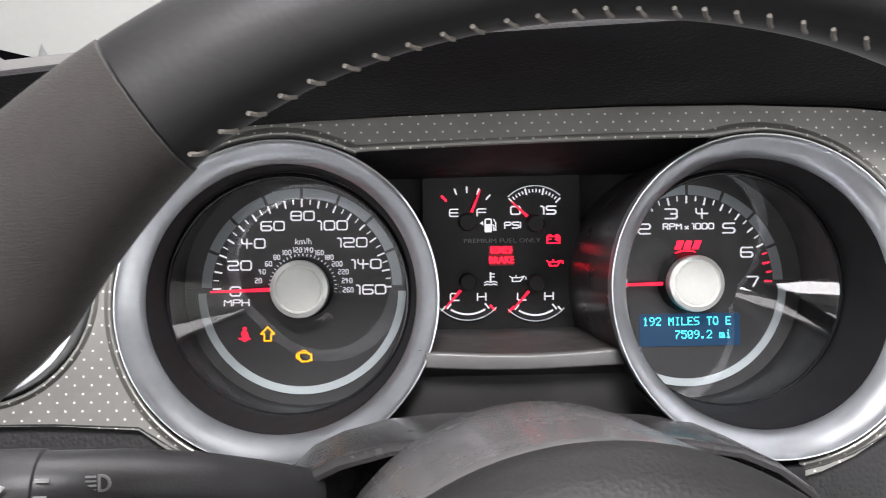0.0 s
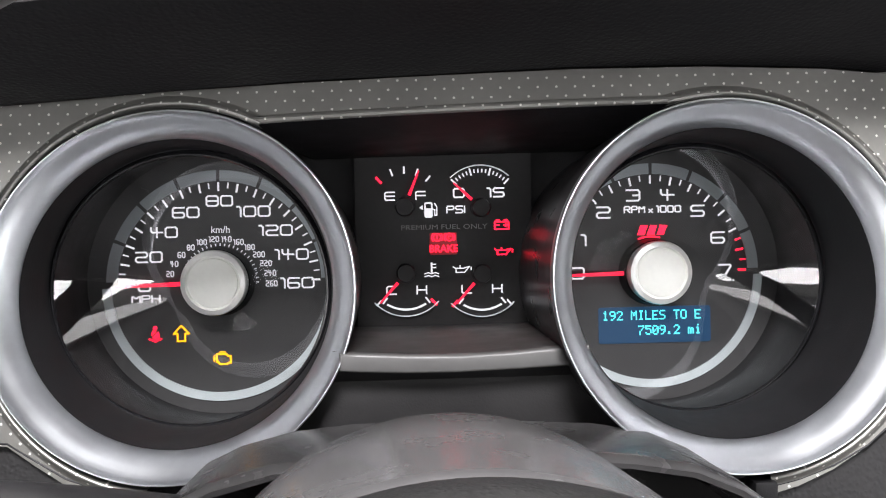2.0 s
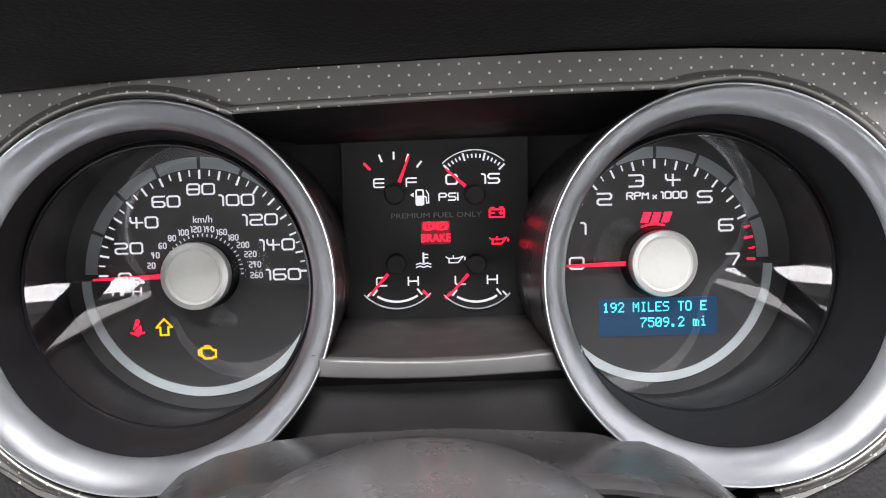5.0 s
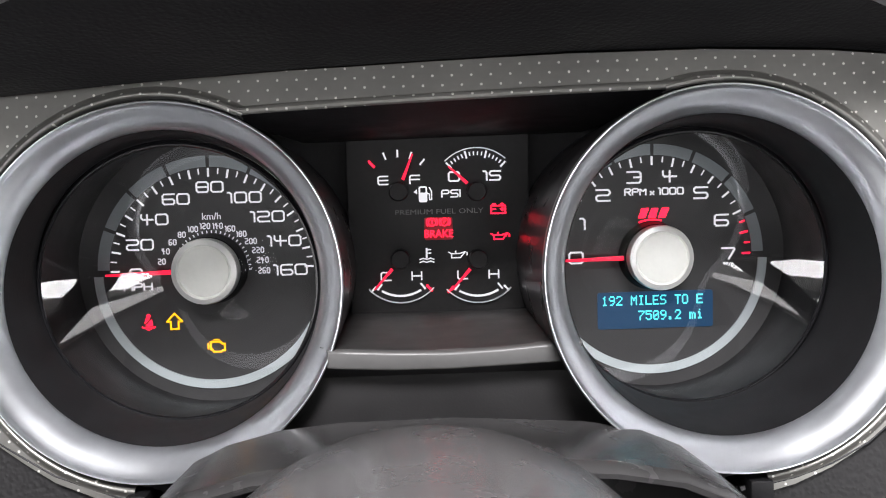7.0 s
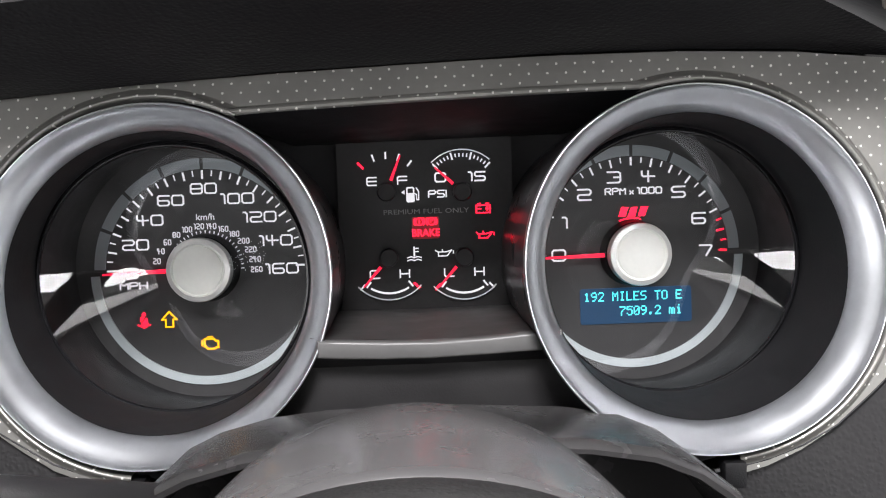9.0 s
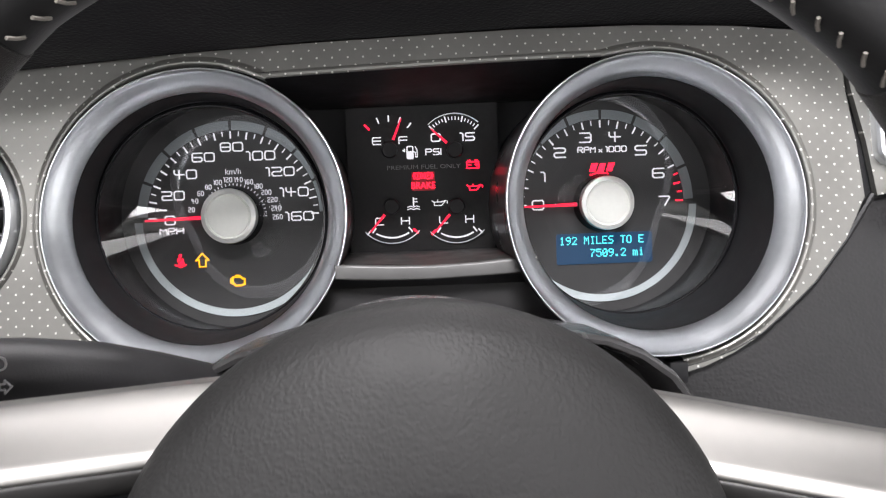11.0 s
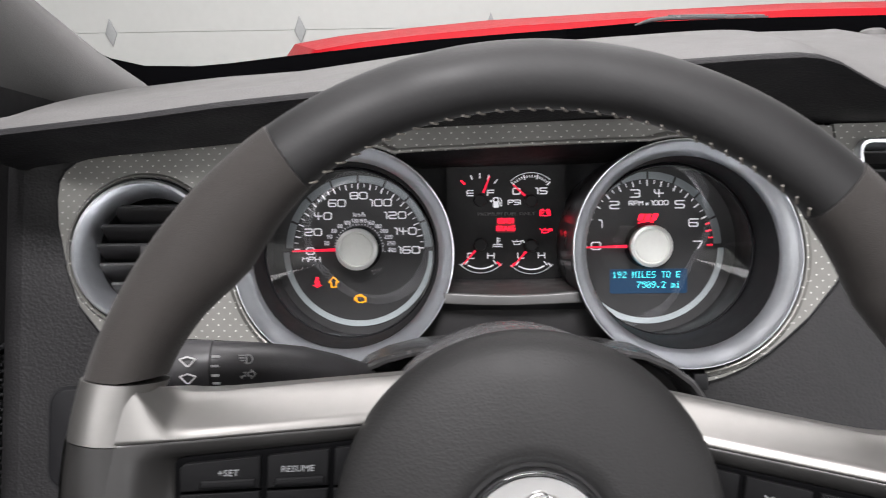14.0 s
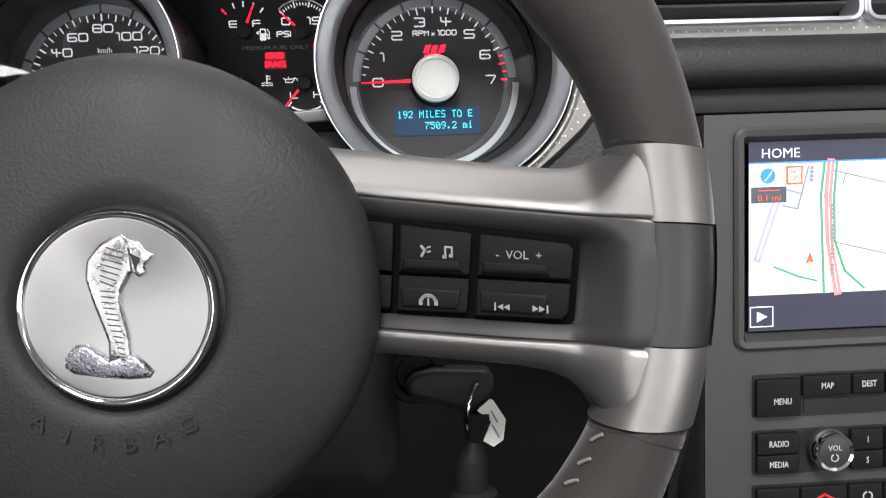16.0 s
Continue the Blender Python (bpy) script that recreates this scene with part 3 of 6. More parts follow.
LCD_R, LCD_P = 0.1296, 0.00355
piece("display_text", dot_text("192 MILES TO E", LCD_R, -0.0190, LCD_P), lcd, (0, -0.0008, 0))
piece("display_text", dot_text("7509.2 mi", LCD_R, -0.0264, LCD_P), lcd, (0, -0.0008, 0))

# ---- centre gauge panel ----
panel = thing("auxiliary_gauge_panel", (0.003, 0, 0.015), "black panel of four small gauges between the dials", "gauge panel")
part("backing", slab(bm(), rounded(-0.040, 0.046, -0.040, 0.064, 0.004), 0.0008, 0.006), M_PANEL, panel, "gloss black backing")
SMALL = [(-0.0160, 0.034, 1), (0.0210, 0.033, 1), (-0.0160, 0.002, -1), (0.0210, 0.001, -1)]
for cx, cz, up in SMALL:
    part("gauge_boss", lathe(bm(), [(0.0, -0.0045), (0.0040, -0.0045), (0.0046, -0.0035), (0.0046, 0.0005)], (cx, 0, cz), n=32), M_PANEL, panel, "black pivot cover")
    if (cx, up) != (SMALL[0][0], 1):
        part("gauge_rim", lathe(bm(), [(0.0206, 0.0006), (0.0206, -0.0012), (0.0211, -0.0012), (0.0211, 0.0006)], (cx, 0, cz), n=48, a0=(48 if up > 0 else 222), a1=(135 if up > 0 else 318)), M_SILVER, panel, "thin bright rim")
t1, t2 = tick(0.0036, 0.0009, M_WHITE), tick(0.0018, 0.0007, M_WHITE)
tr = tick(0.0040, 0.0010, M_RED)
for a in (50, 70, 90, 110):
    x, z = SMALL[0][0] + 0.0180 * math.cos(radians(a)), SMALL[0][1] + 0.0180 * math.sin(radians(a))
    piece("tick_mark", t1, panel, (x, 0.0004, z), 90 - a)
piece("tick_mark", tr, panel, (SMALL[0][0] + 0.0182 * math.cos(radians(133)), 0.0004, SMALL[0][1] + 0.0182 * math.sin(radians(133))), 90 - 133)
for k in range(16):
    a = 135 - 90 * k / 15
    x, z = SMALL[1][0] + 0.0182 * math.cos(radians(a)), SMALL[1][1] + 0.0182 * math.sin(radians(a))
    piece("tick_mark", t1 if k % 5 == 0 else t2, panel, (x, 0.0004, z), 90 - a)
for i in (2, 3):
    cx, cz, _ = SMALL[i]
    part("range_arc", lathe(bm(), [(0.0172, 0.0004), (0.0172, -0.0002), (0.0182, -0.0002), (0.0182, 0.0004)], (cx, 0, cz), n=24, a0=238, a1=302), M_WHITE, panel, "white lit arc")
    for a in (232, 308):
        x, z = cx + 0.0168 * math.cos(radians(a)), cz + 0.0168 * math.sin(radians(a))
        piece("tick_mark", t1, panel, (x, 0.0004, z), 90 - a)
    for a in ((227, 313)):
        x, z = cx + 0.0196 * math.cos(radians(a)), cz + 0.0196 * math.sin(radians(a))
        piece("tick_mark", tr if (i == 2) == (a > 270) else t1, panel, (x, 0.0004, z), 90 - a)
for text, x, z in (("E", -0.0232, 0.0395), ("F", -0.0082, 0.0396), ("C", -0.0232, -0.0062), ("H", -0.0085, -0.0063), ("L", 0.0134, -0.0065), ("H", 0.0284, -0.0065)):
    piece("numeral", numeral(text, 0.0038, M_WHITE, 1.2, 0.19), panel, (x, 0.0004, z))
for text, x in (("0", 0.0105), ("15", 0.0285)):
    piece("numeral", numeral(text, 0.0042, M_WHITE, 1.2, 0.2), panel, (x, 0.0004, 0.0405))
piece("legend", numeral("PSI", 0.0032, M_WHITE, 1.05, 0.22), panel, (0.0090, 0.0004, 0.0325))
piece("legend", words("PREMIUM FUEL ONLY", 0.0024, M_GREYTXT, 1.3), panel, (0.0030, 0.0004, 0.0240))
needle(panel, SMALL[0][0], SMALL[0][1], 0.0060, 0.0190, 68, -0.0030, 0.0008, 0.0006)
needle(panel, SMALL[1][0], SMALL[1][1], 0.0060, 0.0180, 137, -0.0030, 0.0008, 0.0006)
needle(panel, SMALL[2][0], SMALL[2][1], 0.0060, 0.0190, 228, -0.0030, 0.0008, 0.0006)
needle(panel, SMALL[3][0], SMALL[3][1], 0.0060, 0.0190, 228, -0.0030, 0.0008, 0.0006)
w = bm()
stroke(w, rounded(-0.0021, 0.0012, -0.0034, 0.0034, 0.0006, 2), 0.0008, closed=True)
slab(w, [(-0.0020, -0.0034), (0.0012, -0.0034), (0.0012, 0.0008), (-0.0020, 0.0008)], 0, 0.0004)
stroke(w, [(0.0014, 0.0006), (0.0026, 0.0), (0.0026, -0.0026), (0.0036, -0.0026), (0.0036, 0.0014), (0.0026, 0.0032)], 0.0006)
slab(w, [(-0.0050, 0.0012), (-0.0032, 0.0024), (-0.0032, 0.0)], 0, 0.0004)
piece("symbol", mesh_of(w, M_WHITE, "symbol"), panel, (-0.0040, 0.0004, 0.0325), label="white fuel pump symbol")
w = bm()
stroke(w, [(0, 0.0036), (0, -0.0008)], 0.0009)
stroke(w, [(0.0006, 0.0030), (0.0020, 0.0030)], 0.0006)
stroke(w, [(0.0006, 0.0014), (0.0020, 0.0014)], 0.0006)
for zz in (-0.0016, -0.0030):
    stroke(w, [(-0.0034, zz), (-0.0017, zz + 0.0006), (0, zz), (0.0017, zz + 0.0006), (0.0034, zz)], 0.0006)
temp = mesh_of(w, M_WHITE, "symbol")
piece("symbol", temp, panel, (-0.0035, 0.0004, 0.0030), label="white coolant symbol")


def oil_can(mat):
    q = bm()
    stroke(q, [(-0.0026, -0.0014), (0.0016, -0.0014), (0.0040, 0.0014), (0.0012, 0.0006), (-0.0026, 0.0006)], 0.0006, closed=True)
    stroke(q, [(-0.0026, 0.0004), (-0.0040, 0.0014)], 0.0006)
    stroke(q, [(-0.0006, 0.0008), (-0.0006, 0.0018)], 0.0006)
    stroke(q, [(0.0048, 0.0010), (0.0048, -0.0002)], 0.0006)
    return mesh_of(q, mat, "symbol")


piece("symbol", oil_can(M_WHITE), panel, (0.0110, 0.0004, 0.0032), label="white oil can symbol")
piece("warning_lamp", oil_can(M_RED), panel, (0.0315, 0.0004, 0.0115), label="red lit oil can symbol")
w = bm()
stroke(w, [(-0.0034, -0.0020), (0.0034, -0.0020), (0.0034, 0.0016), (-0.0034, 0.0016)], 0.0006, closed=True)
for x in (-0.0020, 0.0020):
    stroke(w, [(x - 0.0006, 0.0024), (x + 0.0006, 0.0024)], 0.0007)
    stroke(w, [(x - 0.0008, 0.0), (x + 0.0008, 0.0)], 0.0006)
stroke(w, [(0.0020, 0.0008), (0.0020, -0.0008)], 0.0006)
piece("warning_lamp", mesh_of(w, M_RED, "warning_lamp"), panel, (0.0312, 0.0004, 0.0245), label="red lit battery symbol")
w = bm()
for x in (-0.0030, 0.0030):
    stroke(w, arc(x, 0.0026, 0.0018, 0, 336, 14), 0.0005, closed=True)
    stroke(w, arc(x, 0.0026, 0.0026, 140, 220, 6), 0.0005)
    stroke(w, arc(x, 0.0026, 0.0026, -40, 40, 6), 0.0005)
stroke(w, [(-0.0030, 0.0034), (-0.0030, 0.0018)], 0.0006)
piece("warning_lamp", mesh_of(w, M_RED, "warning_lamp"), panel, (0.0025, 0.0004, 0.0165), label="red lit brake rings")
piece("warning_lamp", words("BRAKE", 0.0036, M_RED, 0.92, 0.012), panel, (0.0025, 0.0004, 0.0134), label="red lit brake lettering")
part("lamp_field", slab(bm(), rounded(-0.0042, 0.0092, 0.0106, 0.0214, 0.0006, 2), 0.0006, 0.0004), M_REDDIM, panel, "dim red lamp field")
piece("warning_lamp", words("P", 0.0020, M_RED, 1.0), panel, (0.0055, 0.0004, 0.0191))

# recess round the centre panel: roof, floor and the grey lip below it
rec = thing("cluster_surround", (0.003, -0.05, 0.0), "black recess round the small gauges with a grey lip", "dashboard trim")
q = bm()
grid(q, [[(-0.075, -0.079, 0.0655), (0.003, -0.079, 0.069), (0.095, -0.079, 0.0715)], [(-0.070, -0.060, 0.060), (0.003, -0.060, 0.0625), (0.088, -0.060, 0.065)], [(-0.060, 0.001, 0.058), (0.003, 0.001, 0.059), (0.072, 0.001, 0.060)]])
part("visor", q, M_BLACK, rec, "black visor ceiling")
q = bm()
grid(q, [[(-0.046, 0.002, -0.0235), (0.003, 0.002, -0.0240), (0.050, 0.002, -0.0235)], [(-0.0445, -0.085, -0.0235), (0.003, -0.085, -0.0258), (0.0480, -0.085, -0.0235)]])
part("shelf", q, M_STACK, rec, "gloss black sloping shelf")
lip = [(-0.0415, -0.0240), (-0.034, -0.0242), (-0.016, -0.0252), (0.003, -0.0257), (0.023, -0.0250), (0.0400, -0.0238), (0.0520, -0.0232), (0.0520, -0.0305), (0.040, -0.0310), (0.023, -0.0316), (0.003, -0.0322), (-0.017, -0.0320), (-0.034, -0.0312), (-0.0415, -0.0306)]
part("lip", slab(bm(), lip, -0.0895, 0.006, rim=0.0012, drop=0.0012), material("lip_grey", (0.085, 0.084, 0.083), 0.42, vary=0.06), rec, "matt grey lip")
q = bm()
rws = [[(-0.044, -0.086, -0.030), (0.003, -0.086, -0.0315), (0.049, -0.086, -0.030)]]
for z, y in ((-0.036, -0.079), (-0.045, -0.078), (-0.055, -0.078), (-0.062, -0.078), (-0.068, -0.078), (-0.100, -0.080)):
    half = 0.1045 - math.sqrt(max(0.0, 0.0655**2 - z * z))
    rws.append([(0.0025 - half, y, z), (0.0025, y, z), (0.0025 + half, y, z)])
grid(q, rws)
part("lower_recess", q, M_PLASTIC, rec, "black recess wall")
q = bm()
box(q, -0.37, 0.62, 0.016, 0.022, -0.135, 0.075)
part("bulkhead", q, M_BLACK, rec, "black bulkhead behind the dials")
for x0, x1, y0, y1, z0, z1 in ((-0.60, 0.95, 0.40, 0.42, -0.80, 0.08), (-0.60, 0.95, 0.022, 0.40, -0.140, -0.134), (-0.42, -0.36, -0.02, 0.40, -0.80, 0.12)):
    part("footwell_panel", box(bm(), x0, x1, y0, y1, z0, z1), M_BLACK, rec, "black footwell lining")

# ---- dotted trim ----
TRIM_Y = -0.080


def trim_y(x, z):
    """The fascia leans back and comes nearer towards the passenger side."""
    return -0.0865 + 0.11 * z - 0.04 * max(-0.2, min(0.2, x))


def on_fascia(pts):
    """Brings a flat outline onto the leaning fascia, as seen from the driver's eye."""
    return [(x * k, z * k) for x, z, k in ((x, z, (trim_y(x, z) + 0.42) / 0.34) for x, z in pts)]


BEAD = ((-0.1043, 62, 264), (0.1062, -83, 107))
outer = on_fascia([(-0.2835, 0.036), (-0.2815, 0.046), (-0.2770, 0.0535), (-0.2700, 0.0588), (-0.2600, 0.0618), (-0.2500, 0.0632), (-0.213, 0.0665), (-0.149, 0.0715), (-0.107, 0.0750), (-0.055, 0.0780), (-0.003, 0.0803), (0.049, 0.0822), (0.102, 0.0828), (0.149, 0.0815), (0.2000, 0.0770), (0.2034, 0.050), (0.2088, 0.025), (0.2130, -0.001), (0.204, -0.021), (0.188, -0.042), (0.176, -0.054), (0.162, -0.066), (0.148, -0.0745), (0.134, -0.0805), (0.115, -0.0855)])
inner = arc(0.1062, -0.0005, 0.0740, -83, 107, 48) + [(0.049, 0.0705), (0.007, 0.0690), (-0.035, 0.0675)] + arc(-0.1043, -0.0005, 0.0740, 62, 264, 48)
lower = on_fascia([(-0.112, -0.0830), (-0.125, -0.0795), (-0.145, -0.0710), (-0.156, -0.0635), (-0.166, -0.0560), (-0.202, -0.0535), (-0.252, -0.0530), (-0.262, -0.0480), (-0.274, -0.0310), (-0.281, -0.0050), (-0.284, 0.0200)])
VENT = (-0.2315, 0.0035)
trim = solo("trim_panel", sheet(bm(), outer + inner + lower, [arc(*VENT, 0.0492, 0, 352, 44)], trim_y, 0.004), M_TRIM, "grey dotted metallic trim panel round the dials", "dashboard trim", smooth=False)
rtrim = [(0.1973, 0.0770), (0.300, 0.0785), (0.60, 0.0795), (0.60, 0.0070), (0.300, 0.0075), (0.235, 0.0048), (0.2100, -0.0008), (0.2062, 0.025), (0.2006, 0.050)]
VX0, VX1, VZ0, VZ1 = 0.2090, 0.3350, 0.0125, 0.0675
holes = [rounded(VX0 + 0.002, VX1 - 0.002, VZ0 + 0.002, VZ1 - 0.002, 0.006), rounded(VX0 + 0.1285, VX1 + 0.1265, VZ0 + 0.002, VZ1 - 0.002, 0.006)]
solo("trim_panel", sheet(bm(), rtrim, holes, trim_y, 0.004), M_TRIM, "grey dotted metallic trim panel round the air vents", "dashboard trim", smooth=False)
seam = sheet(bm(), on_fascia([(0.188, 0.078), (0.214, 0.078), (0.222, 0.045), (0.226, -0.002), (0.204, -0.004), (0.200, 0.030)]), [], lambda x, z: trim_y(x, z) + 0.0045, 0.003)
solo("seam_backing", seam, M_BLACK, "black strip behind the joint of the trim panels", "dashboard trim", smooth=False)


def ring_on_fascia(profile, cx, a0, a1):
    """A ring of (radius, height off the fascia) round a dial, following the fascia's lean."""
    q = lathe(bm(), profile, (cx, 0, -0.0005), n=120, a0=a0, a1=a1)
    for v in q.verts:
        v.co.y += trim_y(v.co.x, v.co.z)
    return q


for cx, a0, a1 in BEAD:
    bead = thing("trim_bead", (cx, TRIM_Y, 0.0), "raised dotted trim bead hugging a dial bezel", "dashboard trim", "trim beads")
    part("collar", ring_on_fascia([(0.0710, 0.006), (0.0711, -0.0008), (0.0714, -0.0018), (0.0720, -0.0024), (0.0727, -0.0023), (0.0735, -0.0014), (0.0744, -0.0005), (0.0752, -0.0002), (0.0753, 0.001)], cx, a0, a1), M_TRIM, bead, angle=60)
    part("gap", ring_on_fascia([(0.0660, 0.0035), (0.0712, 0.0035)], cx, a0, a1), M_BLACK, bead, "black gap")
path = [(x, z) for x, z in arc(-0.1043, -0.0005, 0.0722, 78, 64, 6)] + [(-0.066, 0.0650), (-0.035, 0.0663), (0.007, 0.0678), (0.049, 0.0689), (0.078, 0.0694)] + arc(0.1062, -0.0005, 0.0722, 104, 90, 6)
for _ in range(2):
    path = path[:1] + [p for a, b in zip(path, path[1:]) for p in (tuple(Vector(a).lerp(Vector(b), 0.25)), tuple(Vector(a).lerp(Vector(b), 0.75)))] + path[-1:]
solo("trim_edge", sweep(bm(), [(x, trim_y(x, z) - 0.0008, z) for x, z in path], 0.0016, n=10), M_TRIM, "thin rolled edge strip above the small gauges", "dashboard trim")

# ---- dash pad: brow over the cluster, top, lower panel ----
BROW = [(-0.34, 0.070), (-0.31, 0.074), (-0.21, 0.084), (-0.16, 0.090), (-0.05, 0.100), (0.073, 0.108), (0.124, 0.111), (0.156, 0.112), (0.169, 0.108), (0.198, 0.091), (0.215, 0.0885), (0.233, 0.088), (0.6, 0.089)]
LOW = [(-0.34, 0.052), (-0.28, 0.0600), (-0.255, 0.0635), (-0.149, 0.0725), (-0.055, 0.0790), (0.049, 0.0832), (0.102, 0.0838), (0.149, 0.0825), (0.199, 0.0780), (0.6, 0.081)]
BACK_Y = [(-0.40, 0.118), (-0.15, 0.118), (-0.05, 0.060), (0.0, 0.045), (0.26, 0.045), (0.275, 0.10), (0.30, 0.40), (0.62, 0.40)]
BACK_Z = [(-0.40, 0.120), (-0.35, 0.127), (-0.281, 0.140), (-0.216, 0.147), (-0.12, 0.150), (-0.043, 0.153), (0.046, 0.156), (0.135, 0.161), (0.259, 0.163), (0.275, 0.172), (0.30, 0.233), (0.41, 0.236), (0.62, 0.236)]
xs = [-0.317 + 0.003 * k for k in range(7)] + [-0.29 + 0.01 * k for k in range(91)]


def turn_in(x):
    """The pad's outer end curves away from the driver."""
    return 0.030 * max(0.0, (-0.297 - x) / 0.020) ** 2


rows_f, rows_t = [], []
front = [(-0.079, 0.0), (-0.095, 0.15), (-0.118, 0.42), (-0.139, 0.72), (-0.150, 0.90), (-0.1525, 1.0)]
for y, f in front:
    rows_f.append([(x, y + turn_in(x), interp(LOW, x) + (interp(BROW, x) - 0.007 - interp(LOW, x)) * f) for x in xs])
for y, dz in ((-0.1512, 0.0016), (-0.1480, 0.0032), (-0.1430, 0.0047), (-0.136, 0.0060)):
    rows_f.append([(x, y + turn_in(x), interp(BROW, x) - 0.007 + dz) for x in xs])
rows_f.append([(x, -0.122 + turn_in(x), interp(BROW, x) + 0.0018 + 0.14 * 0.014 + (interp(BACK_Z, x) - interp(BROW, x)) * 0.061) for x in xs])
rows_t.append(rows_f[-1])
for k in range(1, 9):
    f = k / 8
    rows_t.append([(x, turn_in(x) * (1 - f) - 0.136 + (interp(BACK_Y, x) + 0.136) * f, (interp(BROW, x) + 0.0018) * (1 - f) + interp(BACK_Z, x) * f + 0.006 * math.sin(math.pi * f)) for x in xs])
rows_t.append([(x, interp(BACK_Y, x) + 0.010, interp(BACK_Z, x) - 0.006) for x in xs])
rows_t.append([(x, interp(BACK_Y, x) + 0.016, interp(BACK_Z, x) - 0.08) for x in xs])
dash = thing("dashboard", (0.1, 0.1, 0.1), "black grained dashboard pad with a brow over the dials", "dashboard", kind="")
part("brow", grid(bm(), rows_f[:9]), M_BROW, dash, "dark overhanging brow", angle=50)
# From the rolled edge back, the paler colour stands for light on the pad.
part("top_pad", grid(bm(), rows_f[8:] + rows_t[1:]), M_TOP_LIT, dash, "grained dash top, painted paler as if lit", angle=50)


dome = lathe(bm(), [(0.0185, 0.004), (0.0180, 0.0), (0.0165, -0.0040), (0.0120, -0.0072), (0.0060, -0.0086), (0.0, -0.0090)], n=32)
bmesh.ops.transform(dome, matrix=Matrix.Translation((0.4690, 0.386, 0.2305)) @ Matrix.Rotation(radians(-90), 4, "X"), verts=dome.verts)
# The dome takes the pad's lightened colour too.
solo("light_sensor", dome, M_TOP_LIT, "small grey sensor dome on the dashboard top", "sensor")


def knee(x, z):
    return trim_y(x, max(z, -0.172)) + 0.004 + 0.5 * max(0.0, -z - 0.172)


low_right = [(0.2175, 0.000), (0.205, -0.0205), (0.189, -0.0415), (0.1765, -0.0535), (0.1625, -0.0655), (0.1485, -0.0730), (0.134, -0.0780), (0.113, -0.0825)]
low_left = [(-0.111, -0.0805), (-0.123, -0.0770), (-0.145, -0.0685), (-0.156, -0.0615), (-0.166, -0.0550), (-0.202, -0.0530), (-0.252, -0.0525), (-0.262, -0.0475), (-0.274, -0.0305), (-0.281, -0.0045), (-0.2842, 0.0200), (-0.2837, 0.036), (-0.2817, 0.046), (-0.2772, 0.0537), (-0.2702, 0.0590)]
edge = [(-0.312, 0.066), (-0.312, -0.300), (-0.215, -0.270), (-0.205, -0.150), (-0.19, -0.125), (-0.10, -0.112), (0.0, -0.110), (0.16, -0.118), (0.225, -0.130), (0.241, -0.34), (0.241, 0.004)] + on_fascia(low_right) + [(0.095, -0.098), (-0.095, -0.098)] + on_fascia(low_left)
part("knee_panel", sheet(bm(), edge, [], knee, 0.01, (-0.08, -0.17, -0.172, -0.22)), M_LEATHER, dash, "black grained lower panel", smooth=False)
for name_pts in (low_left, low_right):
    part("trim_seam", sweep(bm(), [(x, trim_y(x, z) + 0.0012, z) for x, z in on_fascia(name_pts)], 0.0014, n=6), M_BLACK, dash, "dark seam along the trim")
q = bm()
rws = []
for y, z in ((-0.0770, 0.0048), (-0.084, 0.0040), (-0.092, 0.0000), (-0.0955, -0.006), (-0.096, -0.014), (-0.092, -0.0200), (-0.084, -0.0225), (-0.070, -0.0235)):
    rws.append([(0.222 + 0.02 * k, y - 0.0160, z + 0.0025) for k in range(20)])
grid(q, rws)
part("padded_roll", q, M_LEATHER, dash, "black grained padded roll under the vents", angle=60)
q = bm()
box(q, 0.23, 0.60, -0.099, -0.05, -0.034, -0.020, 0.002)
part("shadow_gap", q, M_BLACK, dash)

q = bm()
grid(q, [[(-0.312 - 0.018 * math.sin(radians(15 * k)), knee(-0.312, z) + 0.018 * (1 - math.cos(radians(15 * k))), z) for k in range(7)] for z in (0.072, 0.0, -0.08, -0.17, -0.172, -0.30)])
part("end_roll", q, M_LEATHER, dash, "rounded grained end", angle=60)
for x0, x1, z0, z1 in ((0.1080, 0.1165, -0.0825, -0.0725), (-0.1145, -0.1070, -0.0815, -0.0730)):
    q = bm()
    box(q, x0, x1, trim_y(x0, z0) - 0.0040, trim_y(x0, z0) + 0.006, z0, z1, 0.001)
    solo("trim_end", q, M_BLACK, "black end cap of the dotted trim", "dashboard trim")

# ---- round air vent ----
rv = thing("air_vent", (VENT[0], -0.08, VENT[1]), "round black air vent in a silver ring", "air vent")
TILT = pose(0, 0, 0, -6.3)
rv.matrix_world = CAR @ Matrix.Translation((VENT[0], trim_y(*VENT), VENT[1])) @ TILT
c = (VENT[0], 0, VENT[1])
part("ring", lathe(bm(), [(0.0458, TRIM_Y + 0.006), (0.0458, TRIM_Y - 0.003), (0.0445, TRIM_Y - 0.0052), (0.0425, TRIM_Y - 0.0055), (0.0395, TRIM_Y - 0.001), (0.0365, TRIM_Y + 0.010), (0.0360, TRIM_Y + 0.016)], c, n=72), M_SILVER, rv, "satin silver ring")
part("bead", lathe(bm(), [(0.0474, TRIM_Y + 0.004), (0.0474, TRIM_Y - 0.0014), (0.0479, TRIM_Y - 0.0022), (0.0488, TRIM_Y - 0.0021), (0.0500, TRIM_Y - 0.0006), (0.0505, TRIM_Y + 0.001)], c, n=72), M_TRIM, rv, "dotted raised bead")
part("gap", lathe(bm(), [(0.0456, TRIM_Y + 0.003), (0.0475, TRIM_Y + 0.003)], c, n=72), M_BLACK, rv, "black gap")
